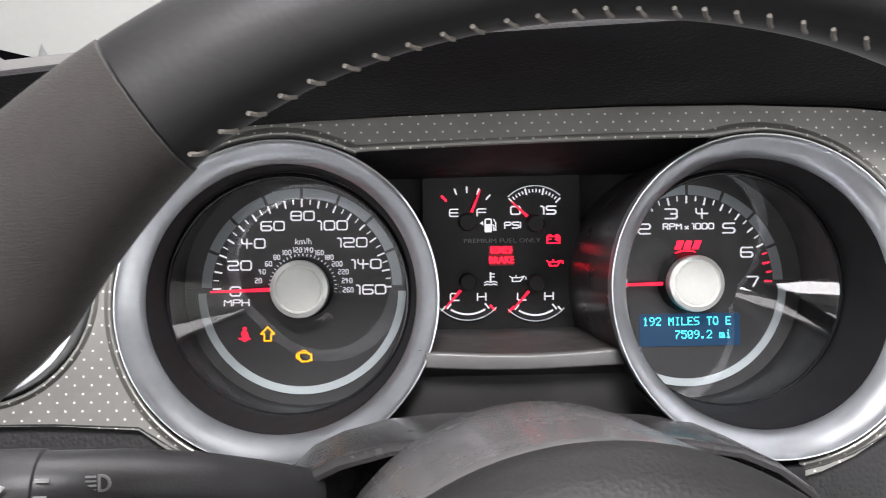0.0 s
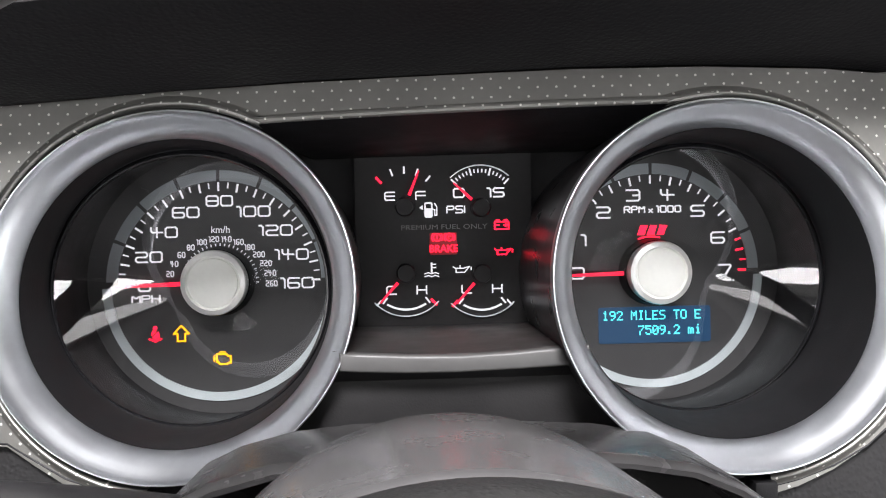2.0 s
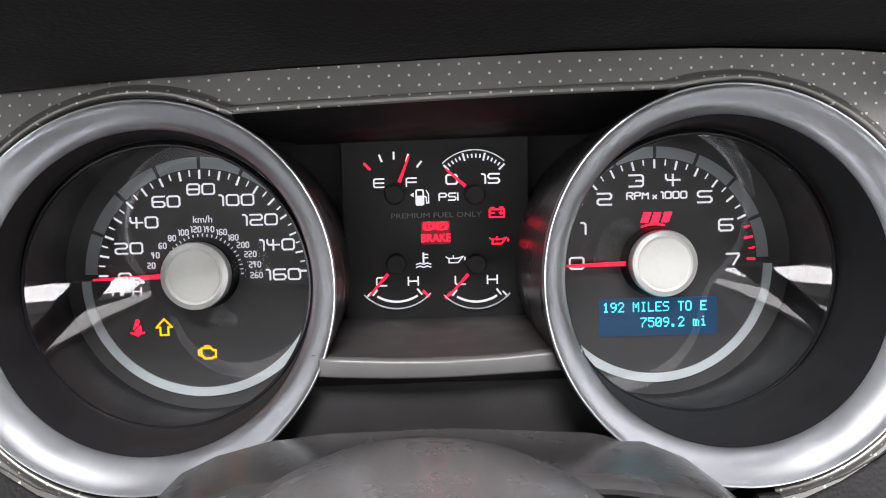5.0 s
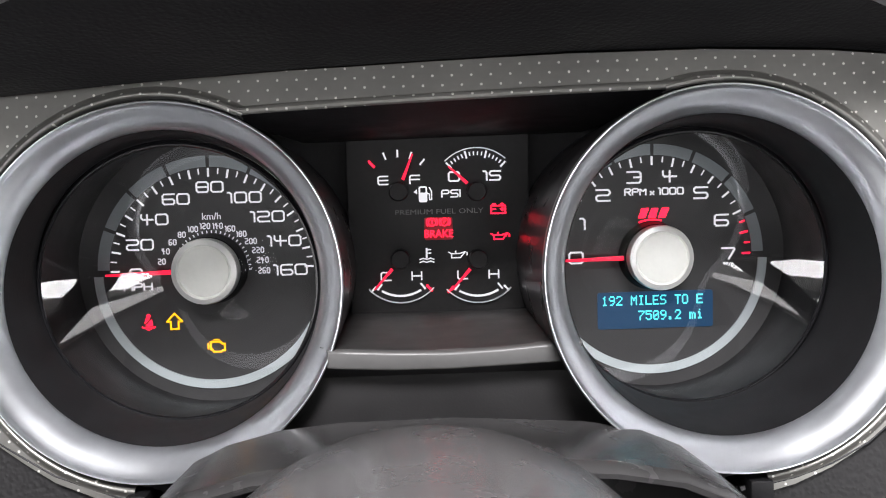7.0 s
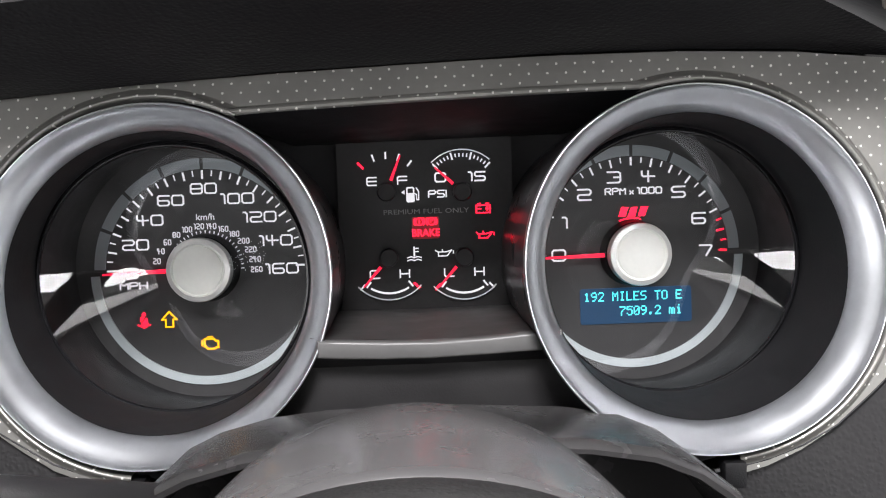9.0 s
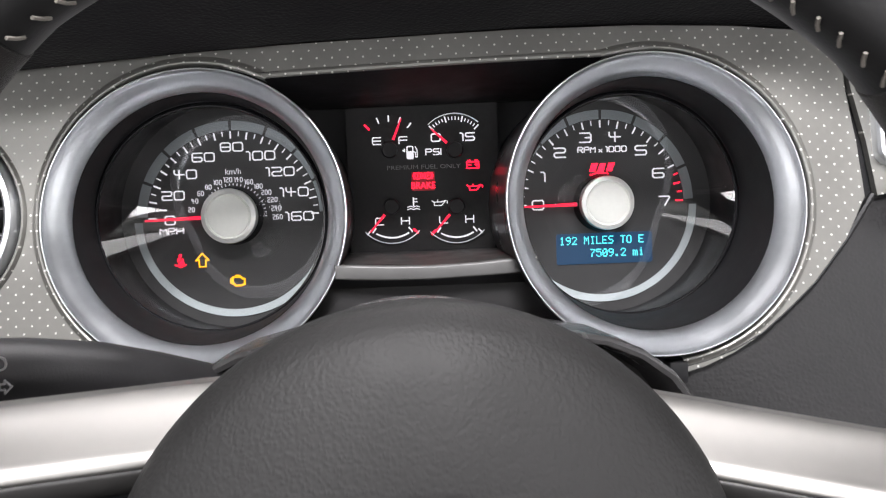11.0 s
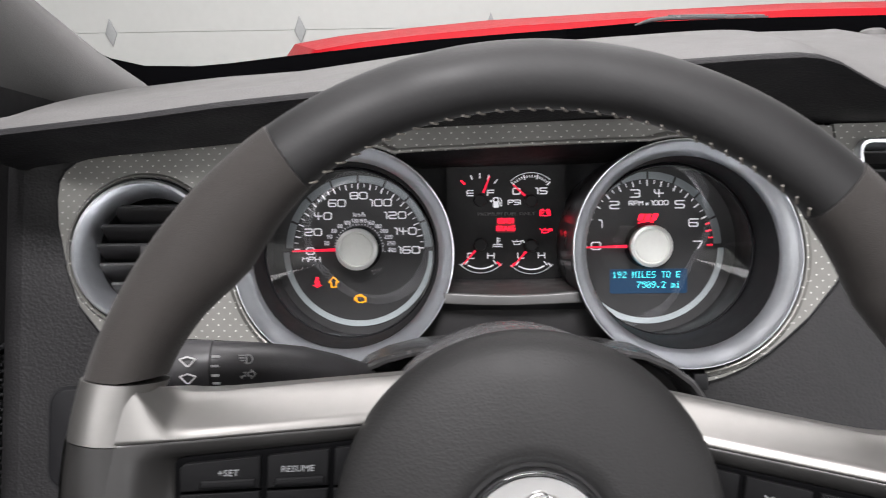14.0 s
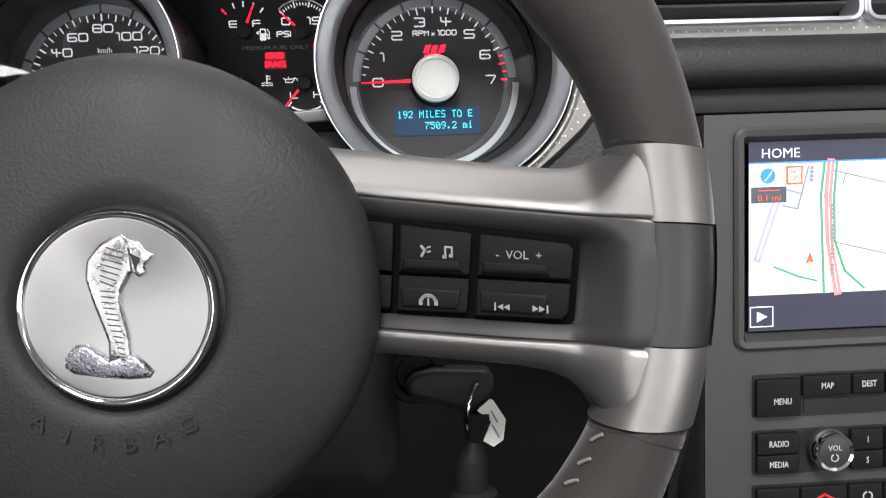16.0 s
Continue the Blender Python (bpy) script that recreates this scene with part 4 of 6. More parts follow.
part("cup", lathe(bm(), [(0.0362, TRIM_Y + 0.014), (0.0362, TRIM_Y + 0.040), (0.0, TRIM_Y + 0.040)], c), M_BLACK, rv, "black cup")
for k in range(-2, 3):
    h = 0.0125 * k
    half = math.sqrt(0.0358**2 - h**2)
    q = bm()
    box(q, VENT[0] - half, VENT[0] + half, -0.0095, 0.0095, -0.0013, 0.0013, 0.0008, 2)
    bmesh.ops.rotate(q, verts=q.verts, cent=(0, 0, 0), matrix=Matrix.Rotation(radians(-34), 3, "X"))
    bmesh.ops.translate(q, verts=q.verts, vec=(0, TRIM_Y + 0.018, VENT[1] + h))
    part("slat", q, M_PLASTIC, rv)
q = bm()
box(q, VENT[0] - 0.004, VENT[0] + 0.004, TRIM_Y + 0.002, TRIM_Y + 0.016, VENT[1] - 0.004, VENT[1] + 0.004, 0.001)
part("tab", q, M_PLASTIC, rv)


# ---- rectangular air vents ----
def square_vent(x0):
    dx = x0 - VX0
    v = thing("air_vent", ((VX0 + VX1) / 2, -0.08, (VZ0 + VZ1) / 2), "rectangular black air vent in a bright frame", "air vent", "centre air vents")
    q = bm()
    o = rounded(VX0, VX1, VZ0, VZ1, 0.008, 6)
    i = inset_outline(o, 0.0045)
    loops = [(o, TRIM_Y + 0.004), (o, TRIM_Y - 0.004), (inset_outline(o, 0.001), TRIM_Y - 0.0055), (inset_outline(o, 0.003), TRIM_Y - 0.0052), (i, TRIM_Y - 0.001), (i, TRIM_Y + 0.012)]
    rings = [[q.verts.new((x, y, z)) for x, z in l] for l, y in loops]
    for a, b in zip(rings, rings[1:]):
        for k in range(len(a)):
            q.faces.new((a[k], a[(k + 1) % len(a)], b[(k + 1) % len(b)], b[k]))
    part("frame", q, M_SILVER, v, "satin silver frame")
    q = bm()
    back = inset_outline(o, 0.0042)
    rings = [[q.verts.new((x, y, z)) for x, z in back] for y in (TRIM_Y + 0.010, TRIM_Y + 0.045)]
    for k in range(len(back)):
        q.faces.new((rings[0][k], rings[0][(k + 1) % len(back)], rings[1][(k + 1) % len(back)], rings[1][k]))
    q.faces.new(rings[1])
    part("duct", q, M_BLACK, v, "black duct")
    for k in range(4):
        z = VZ0 + 0.0115 + k * 0.0114
        q = bm()
        box(q, VX0 + 0.0046, VX1 - 0.0046, -0.008, 0.008, -0.0009, 0.0009, 0.0006, 1)
        bmesh.ops.rotate(q, verts=q.verts, cent=(0, 0, 0), matrix=Matrix.Rotation(radians(-16), 3, "X"))
        bmesh.ops.translate(q, verts=q.verts, vec=(0, TRIM_Y + 0.011, z))
        part("slat", q, M_PLASTIC, v)
    q = bm()
    mx = (VX0 + VX1) / 2 - 0.001
    slab(q, [(mx - 0.015, 0.0420), (mx + 0.013, 0.0420), (mx + 0.012, 0.0335), (mx - 0.010, 0.0335)], TRIM_Y - 0.002, 0.012, rim=0.001, drop=0.001)
    tab = part("tab", q, M_PLASTIC, v, "black slider tab")
    q = bm()
    box(q, mx - 0.0115, mx + 0.0125, TRIM_Y - 0.0065, TRIM_Y - 0.001, 0.0338, 0.0364, 0.001)
    part("tab_edge", q, M_CHROME, tab, "chrome strip")
    return v


sv = square_vent(VX0)
mid = ((VX0 + VX1) / 2, (VZ0 + VZ1) / 2)
sv.matrix_world = CAR @ Matrix.Translation((mid[0], trim_y(*mid), mid[1])) @ TILT
copy_thing(sv, CAR @ Matrix.Translation((mid[0] + 0.1265, trim_y(*mid), mid[1])) @ TILT)

# ---- steering column shroud ----
col = thing("steering_column_shroud", (0, -0.15, -0.08), "dark grey plastic steering column shroud with side wings", "steering column")
wing = [(-0.1060, -0.100), (-0.1030, -0.082), (-0.0985, -0.0700), (-0.0880, -0.0600), (-0.0760, -0.0545), (-0.0580, -0.0500), (-0.0370, -0.0480), (0.0050, -0.0475), (0.0500, -0.0505), (0.0700, -0.0540), (0.0840, -0.0600), (0.0960, -0.0690), (0.1040, -0.0800), (0.1090, -0.100)]
q = bm()
rings = []
for y, s, dz in ((-0.098, 1.0, 0.0), (-0.130, 0.988, 0.0022), (-0.148, 0.976, 0.0042), (-0.1545, 0.968, 0.0046), (-0.1565, 0.958, 0.0040), (-0.1560, 0.946, 0.0030), (-0.1500, 0.938, 0.0022), (-0.120, 0.92, 0.0)):
    rings.append([(x * s, y, -0.100 + (z + 0.100) * s + dz) for x, z in wing])
grid(q, rings)
q.faces.new([v for v in list(q.verts)[-len(wing):]])
part("wing", q, M_SHROUD, col, "grey wing", angle=40)
part("column_tube", lathe(bm(), [(0.045, -0.09), (0.045, -0.20), (0.0, -0.20)], (0.0, 0, -0.112), n=48), M_PLASTIC, col, "black column tube")
q = bm()
box(q, -0.060, 0.075, -0.225, -0.095, -0.185, -0.105, 0.012, 3)
part("lower_cover", q, M_BLACK, col, "black lower cover")

# ---- stalk ----
stalk = thing("turn_signal_stalk", (-0.14, -0.19, -0.045), "black turn signal stalk with white symbols", "control stalk")
pth = [(-0.195, -0.2045, -0.0450), (-0.188, -0.2040, -0.0450), (-0.150, -0.2000, -0.0455), (-0.130, -0.1950, -0.0465), (-0.112, -0.1850, -0.0500), (-0.098, -0.1700, -0.0560), (-0.085, -0.1500, -0.0640)]
part("lever", sweep(bm(), pth, [0.0095, 0.0115, 0.0112, 0.0110, 0.0106, 0.0098, 0.0090], n=24), M_STALK, stalk, "black lever", angle=50)
part("twist_ring", sweep(bm(), [(-0.1655, -0.2020, -0.0452), (-0.1645, -0.2020, -0.0452), (-0.1505, -0.2001, -0.0455), (-0.1495, -0.2000, -0.0455)], [0.0112, 0.0121, 0.0119, 0.0110], n=28), M_STALK, stalk, "ribbed twist ring")
for k in range(4):
    q = bm()
    box(q, -0.1478, -0.1442, -0.0002, 0.0002, -0.0005, 0.0005)
    a = radians(-35 + 22 * k)
    bmesh.ops.translate(q, verts=q.verts, vec=(0, -0.2000 - 0.0117 * math.cos(a), -0.0455 + 0.0117 * math.sin(a)))
    part("mark", q, M_PRINT, stalk)
w = bm()
stroke(w, [(-0.0036, 0.0010), (-0.0004, -0.0022), (0.0006, -0.0022), (0.0038, 0.0010)], 0.0006)
stroke(w, [(-0.0036, 0.0010), (0.0, 0.0022), (0.0038, 0.0010)], 0.0006)
wiper = mesh_of(w, M_PRINT, "symbol")
piece("symbol", wiper, stalk, (-0.1580, -0.2140, -0.0410), label="white wiper symbol")
piece("symbol", wiper, stalk, (-0.1580, -0.2142, -0.0490), label="white wiper symbol")
w = bm()
stroke(w, arc(0.0008, 0, 0.0020, -90, 90, 8) + [(0.0, 0.0020), (0.0, -0.0020)], 0.0006, closed=True)
for k in range(4):
    stroke(w, [(-0.0034, -0.0018 + 0.0012 * k), (-0.0010, -0.0018 + 0.0012 * k)], 0.0005)
piece("symbol", mesh_of(w, M_PRINT, "symbol"), stalk, (-0.1325, -0.2068, -0.0415), label="white headlamp symbol")
w = bm()
for s in (-1, 1):
    stroke(w, [(s * 0.0042, 0), (s * 0.0022, 0.0020), (s * 0.0022, 0.0009), (s * 0.0006, 0.0009), (s * 0.0006, -0.0009), (s * 0.0022, -0.0009), (s * 0.0022, -0.0020)], 0.0005, closed=True)
piece("symbol", mesh_of(w, M_PRINT, "symbol"), stalk, (-0.1325, -0.2072, -0.0485), label="white double arrow symbol")

# ---- steering wheel ----
WHEEL = CAR @ pose(-0.0036, -0.2855, -0.0845, -4.6, 4.2, 0)
wheel = thing("steering_wheel", (0, 0, 0), "dark leather steering wheel with silver spokes and round pad", "steering wheel", m=WHEEL)
RC, RA, RB = 0.1595, 0.0170, 0.0175


NARROW = [(0, 0.0075), (14, 0.0075), (20, 0.0060), (26, 0.0035), (32, -0.0003), (36, -0.0014), (39, 0.0)]
SLIM = [(39, 0.0), (46, 0.0032), (54, 0.0070), (62, 0.0080), (90, 0.0080)]


def rim_radius(b, angle, grow):
    """The grips are waisted on their inner side towards the spokes; the top arc is slimmer inside, most at its back."""
    d = abs((math.degrees(angle) + 90) % 180 - 90)
    if math.sin(angle) > 0 and d > 39:
        return RC + (RA + grow) * math.cos(b) + interp(SLIM, d) * max(0.0, -math.cos(b)) * (1 + 0.8 * math.sin(b))
    return RC + (RA + grow) * math.cos(b) + interp(NARROW, d) * max(0.0, -math.cos(b))


def rim_arc(q, a0, a1, n, grow=0.0):
    rings = []
    for k in range(n + 1):
        a = radians(a0 + (a1 - a0) * k / n)
        ring = []
        for i in range(28):
            b = 2 * math.pi * i / 28
            r = rim_radius(b, a, grow)
            ring.append(q.verts.new((r * math.cos(a), (RB + grow) * math.sin(b) + 0.004, r * math.sin(a))))
        rings.append(ring)
    for a, b in zip(rings, rings[1:]):
        for i in range(28):
            q.faces.new((a[i], a[(i + 1) % 28], b[(i + 1) % 28], b[i]))
    q.faces.new(rings[0])
    q.faces.new(rings[-1])
    return q


def rim_end(q, side, z0, z1, n, grow=0.0, a1=None):
    """A piece of rim cut level at z0, up to level z1 or to the radial angle a1."""
    rings = []
    for k in range(n + 1):
        ring = []
        for i in range(28):
            b = 2 * math.pi * i / 28
            r = RC + (RA + grow) * math.cos(b)
            if a1 is None:
                a = math.asin((z0 + (z1 - z0) * k / n) / r)
            else:
                a = math.asin(z0 / r) * (1 - k / n) + radians(a1) * k / n
            r = rim_radius(b, a, grow)
            if a1 is None:
                a = math.asin((z0 + (z1 - z0) * k / n) / r)
            ring.append(q.verts.new((side * r * math.cos(a), (RB + grow) * math.sin(b) + 0.004, r * math.sin(a))))
        rings.append(ring)
    for a, b in zip(rings, rings[1:]):
        for i in range(28):
            q.faces.new((a[i], a[(i + 1) % 28], b[(i + 1) % 28], b[i]))
    q.faces.new(rings[0])
    q.faces.new(rings[-1])
    return q


part("rim_top", rim_arc(bm(), 51, 129, 56), M_RIM, wheel, "smooth black leather upper rim")
part("lower_rim", rim_arc(bm(), 196.5, 343.5, 90), M_GRIP, wheel, "brownish suede lower rim")
for side in (1, -1):
    part("grip", rim_end(bm(), side, 0.0392, 0, 28, 0.0003, a1=50.8), M_GRIP, wheel, "brownish suede grip")
    part("lower_grip", rim_end(bm(), side, -0.0432, 0, 4, 0.0003, a1=-16.6), M_GRIP, wheel, "brownish suede grip")
    part("spoke_head_upper", rim_end(bm(), side, 0.0388, 0.0168, 10, 0.0012), M_SPOKE, wheel, "satin silver rim clasp")
    part("spoke_head_insert", rim_end(bm(), side, 0.0163, -0.0188, 12, 0.0008), M_INSERT, wheel, "dark satin rim insert")
    part("spoke_head_lower", rim_end(bm(), side, -0.0192, -0.0430, 10, 0.0012), M_SPOKE, wheel, "satin silver rim clasp")
for side in (1, -1):
    q = bm()
    rws = []
    for k in range(13):
        row = []
        for i in range(7):
            b = radians(-26 + 11 * i)
            r = RC + (RA + 0.0016) * math.cos(b)
            a = math.asin((0.0172 - 0.0368 * k / 12) / r)
            row.append((side * r * math.cos(a), (RB + 0.0016) * math.sin(b) + 0.004, r * math.sin(a)))
        rws.append(row)
    part("clasp_edge", grid(q, rws), M_SPOKE, wheel, "thin silver edge joining the clasps")
# stitches run along the inner side of the rim
q = bm()


def stitch_run(q, a0, a1, step, span, thick, b):
    """Short slanted threads along the inner side of the rim, a little uneven."""
    rng = random.Random(int(a0))
    n = int(abs(a1 - a0) / step)
    for k in range(n):
        a = a0 + (a1 - a0) * (k + 0.5 + 0.12 * (rng.random() - 0.5)) / n
        pts = []
        for da, db in ((-span, -0.08), (0.0, 0.0), (span, 0.12)):
            bb, an = radians(b) + db * (1 + 0.3 * rng.random()), radians(a + da)
            r = rim_radius(bb, an, 0.0006)
            pts.append((r * math.cos(an), (RB + 0.0006) * math.sin(bb) + 0.004, r * math.sin(an)))
        sweep(q, pts, thick, n=6)


for run in ((51, 129, 2.3, 0.46, 0.00048, 207), (197, 343, 2.9, 0.62, 0.00058, 205)):
    stitch_run(q, *run)
tagged(part("stitching", q, M_STITCH, wheel, "pale thread stitching"), kind="stuff")


FACE = [(0.055, 0.0290), (0.07, 0.0230), (0.10, 0.0108), (0.13, -0.0020), (0.138, -0.0056), (0.1450, -0.0096), (0.1510, -0.0125), (0.1575, -0.0138), (0.20, -0.0138)]


def face_y(x, z):
    return interp(FACE, abs(x))


def sunk(x):
    """How far the insert lies sunk, from the hub out to the rim clasp."""
    return interp([(0.137, 1.0), (0.148, 0.0)], abs(x))


def pod_y(x, z):
    return face_y(x, z) + 0.0030 - 0.2 * z


UPPER_T = [(0.055, 0.0413), (0.07, 0.0398), (0.10, 0.0367), (0.128, 0.0339), (0.134, 0.0338), (0.1385, 0.0348), (0.1430, 0.0368), (0.1475, 0.0384), (0.163, 0.0387)]
UPPER_B = [(0.055, 0.0243), (0.07, 0.0231), (0.10, 0.0208), (0.13, 0.0186), (0.1405, 0.0180), (0.163, 0.0170)]
LOWER_T = [(0.055, -0.0203), (0.1154, -0.0205), (0.163, -0.0196)]
LOWER_B = [(0.055, -0.0294), (0.1200, -0.0296), (0.1300, -0.0306), (0.1370, -0.0330), (0.1426, -0.0380), (0.1450, -0.0418), (0.163, -0.0428)]
CREASE = [(0.134, 0.70), (0.1385, 0.66), (0.1435, 0.40), (0.1480, 0.10), (0.152, 0.02)]
BACKSET = [(0.132, 1.0), (0.140, 0.80), (0.146, 0.40), (0.151, 0.12), (0.156, 0.05)]


def arm_upper(s):
    """The upper arm: a broad sloping top, a soft crease that climbs to the rim clasp, and a narrow front."""
    q = bm()
    cols = []
    for k in range(61):
        x = 0.055 + 0.1015 * k / 60
        zt, zb, c, d = interp(UPPER_T, x), interp(UPPER_B, x), interp(CREASE, x), interp(BACKSET, x)
        col = [(0.10, 0.045 * max(d, 0.3)), (0.03, 0.0235 * max(d, 0.3)), (0.0, 0.0200 * d), (0.02, 0.0178 * d), (0.30 * c, 0.0128 * d), (0.65 * c, 0.0078 * d), (0.88 * c, 0.0046 * d), (c, 0.0031 * d), (c + 0.10 * (1 - c), 0.0024 * d), (c + 0.30 * (1 - c), 0.0016 * d), (0.92, 0.0003), (0.985, 0.0004), (1.0, 0.0010), (1.0, 0.012)]
        cols.append([(s * x, face_y(x, 0) + dy, zt + (zb - zt) * f) for f, dy in col])
    grid(q, cols)
    return q


def arm_lower(s):
    q = bm()
    cols = []
    for k in range(61):
        x = 0.055 + 0.1015 * k / 60
        zt, zb, d = interp(LOWER_T, x), interp(LOWER_B, x), interp(BACKSET, x)
        base = face_y(x, 0) + 0.0046 * sunk(x)
        col = [(0.0, 0.014), (0.0, 0.0016), (0.04, 0.0004), (0.12, 0.0), (0.30, 0.0004), (0.60, 0.0022 * d), (0.85, 0.0060 * d), (0.97, 0.0090 * d), (1.0, 0.0125 * d), (1.0, 0.026)]
        cols.append([(s * x, base + dy, zt + (zb - zt) * f) for f, dy in col])
    grid(q, cols)
    return q


for s in (1, -1):
    flip = lambda pts: [(s * x, z) for x, z in pts]  # noqa: E731
    part("spoke_upper", arm_upper(s), M_SPOKE, wheel, "satin silver upper spoke arm", angle=70)
    part("spoke_lower", arm_lower(s), M_SPOKE, wheel, "satin silver lower spoke arm", angle=70)
    q = bm()
    rws = []
    for k in range(42):
        x = 0.055 + 0.00247 * k
        d, ub, lt = sunk(x), interp(UPPER_B, x), interp(LOWER_T, x)
        top = ub - 0.0072
        rws.append([(s * x, face_y(x, 0) + dy, zz) for zz, dy in ((ub + 0.0004, 0.0016), (ub - 0.0004, 0.0010), (ub - 0.0012, 0.0008), (top + 0.0010, 0.0040 * d + 0.0010), (top - 0.0002, 0.0065 * d + 0.0008), (0.0, 0.0090 * d + 0.0006), (-0.0146, 0.0100 * d + 0.0006), (-0.0154, 0.0078 * d + 0.0006), (lt + 0.0006, 0.0060 * d + 0.0008), (lt - 0.0004, 0.0064 * d + 0.0016))])
    grid(q, rws)
    ins = part("spoke_insert", q, M_INSERT, wheel, "dark satin spoke insert", angle=60)
    pod = part("button_pod", slab(bm(), flip([(0.068, 0.0168), (0.0810, 0.0157), (0.1335, 0.0113), (0.1350, 0.0106), (0.1358, 0.0092), (0.1358, -0.0132), (0.1350, -0.0148), (0.1335, -0.0154), (0.068, -0.0158)]), lambda x, z: pod_y(x, z) + 0.0030, 0.006, rim=0.0006, drop=0.0006), M_GAP, ins, "black button pod")
    for x0, x1, top0, top1 in ((0.0700, 0.0797, 0.0150, 0.0143), (0.0818, 0.1040, 0.0140, 0.0120), (0.1064, 0.1334, 0.0118, 0.0096)):
        end = 0.0016 if x1 > 0.13 else 0.0006
        key_up = part("button", slab(bm(), flip([(x0, top0), (x1 - end, top1), (x1, top1 - end), (x1, -0.0012), (x0, -0.0010)]), lambda x, z: pod_y(x, z), 0.005, rim=0.0007, drop=0.0008), M_KEY, wheel, "dark grey rubber button")
        key_low = part("button", slab(bm(), flip([(x0, -0.0022), (x1, -0.0024), (x1, -0.0126 + end), (x1 - end, -0.0134), (x0, -0.0138)]), lambda x, z: pod_y(x, z), 0.005, rim=0.0007, drop=0.0008), M_KEY, wheel, "dark grey rubber button")
        if x0 > 0.08:
            out = 0.006 if x1 > 0.13 else 0.0022
            part("button_ridge", slab(bm(), flip([(x0 + 0.0014, 0.0034), (x1 - out - 0.001, 0.0032), (x1 - out, -0.0004), (x0 + 0.0008, -0.0004)]), lambda x, z: pod_y(x, z) - 0.0016, 0.003, rim=0.0015, drop=0.0016), M_KEY, key_up)
            part("button_ridge", slab(bm(), flip([(x0 + 0.0008, -0.0060), (x1 - out, -0.0060), (x1 - out - 0.001, -0.0124), (x0 + 0.0014, -0.0124)]), lambda x, z: pod_y(x, z) - 0.0011, 0.003, rim=0.0012, drop=0.0011), M_KEY, key_low)


def wheel_mark(mesh, x, z, label=""):
    tilt = -22 if x > 0 else 22
    ob = new("button_legend", mesh)
    ob.parent = wheel
    ob.matrix_basis = Matrix.Translation((x, pod_y(x, z) - (0.0015 if z < 0 else 0.0004), z)) @ Matrix.Rotation(radians(tilt), 4, "Z") @ Matrix.Rotation(radians(11.3), 4, "X")
    if label:
        ob["label"] = label


for text, x, z in (("+SET", -0.1172, 0.0056), ("RESUME", -0.0930, 0.0064), ("-SET", -0.1185, -0.0088), ("OFF  ON", -0.0930, -0.0092), ("-  VOL  +", 0.1180, 0.0056)):
    wheel_mark(words(text, 0.0026, M_LEGEND, 1.0), x, z)
w = bm()
for x in (-0.0065, -0.0045, 0.0045, 0.0065):
    slab(w, [(x - 0.0009, 0.0010), (x + 0.0009, 0.0), (x - 0.0009, -0.0010)] if x > 0 else [(x + 0.0009, 0.0010), (x - 0.0009, 0.0), (x + 0.0009, -0.0010)], 0, 0.0003)
stroke(w, [(-0.0082, 0.0011), (-0.0082, -0.0011)], 0.0005)
stroke(w, [(0.0082, 0.0011), (0.0082, -0.0011)], 0.0005)
wheel_mark(mesh_of(w, M_LEGEND, "symbol"), 0.1195, -0.0105, "white skip symbols")
w = bm()
stroke(w, arc(0, -0.0010, 0.0026, 20, 160, 8), 0.0010)
stroke(w, [(-0.0026, -0.0002), (-0.0026, -0.0012)], 0.0012)
stroke(w, [(0.0026, -0.0002), (0.0026, -0.0012)], 0.0012)
stroke(w, [(0, 0.0005), (0, -0.0016)], 0.0006)
wheel_mark(mesh_of(w, M_LEGEND, "symbol"), 0.0915, -0.0098, "white telephone symbol")
w = bm()
stroke(w, [(-0.0046, 0.0018), (-0.0034, 0.0006), (-0.0046, -0.0014)], 0.0008)
stroke(w, [(-0.0026, 0.0014), (-0.0016, 0.0018)], 0.0005)
stroke(w, [(-0.0026, 0.0), (-0.0016, 0.0002)], 0.0005)
stroke(w, [(0.0034, -0.0014), (0.0034, 0.0018), (0.0056, 0.0018), (0.0056, -0.0010)], 0.0006)
stroke(w, [(0.0028, -0.0014), (0.0034, -0.0014)], 0.0010)
stroke(w, [(0.0050, -0.0010), (0.0056, -0.0010)], 0.0010)
wheel_mark(mesh_of(w, M_LEGEND, "symbol"), 0.0930, 0.0056, "white voice and note symbols")

EC = (0.0, 0.0, -0.0135)   # pad and emblem centre
pad_prof = [(0.0700, 0.036), (0.0752, 0.030), (0.0760, 0.026), (0.0755, 0.020), (0.0735, 0.0150), (0.0690, 0.0110), (0.0600, 0.0075), (0.0480, 0.0045), (0.0380, 0.0030), (0.0335, 0.0030), (0.0318, 0.0045), (0.0300, 0.0080), (0.0, 0.0085)]


def swell(q):
    """The pad's outer edge sits a little up and aside of the emblem."""
    for v in q.verts:
        dx, dz = v.co.x - EC[0], v.co.z - EC[2]
        f = min(1.0, math.hypot(dx, dz) / 0.074) ** 2
        v.co.x += f * (0.021 * dx - 0.0012)
        v.co.z += f * (0.021 * dz + 0.0015)
    return q


pad = part("airbag_pad", swell(lathe(bm(), pad_prof, EC, n=112)), M_PAD, wheel, "round dark grey grained airbag pad", angle=50)
part("hub_skirt", swell(lathe(bm(), [(0.0, 0.133), (0.068, 0.132), (0.0722, 0.128), (0.0738, 0.118), (0.0745, 0.080), (0.0748, 0.040), (0.0740, 0.0300), (0.0725, 0.0290)], EC, n=112)), M_SHROUD, wheel, "smooth dark grey hub skirt", angle=60)
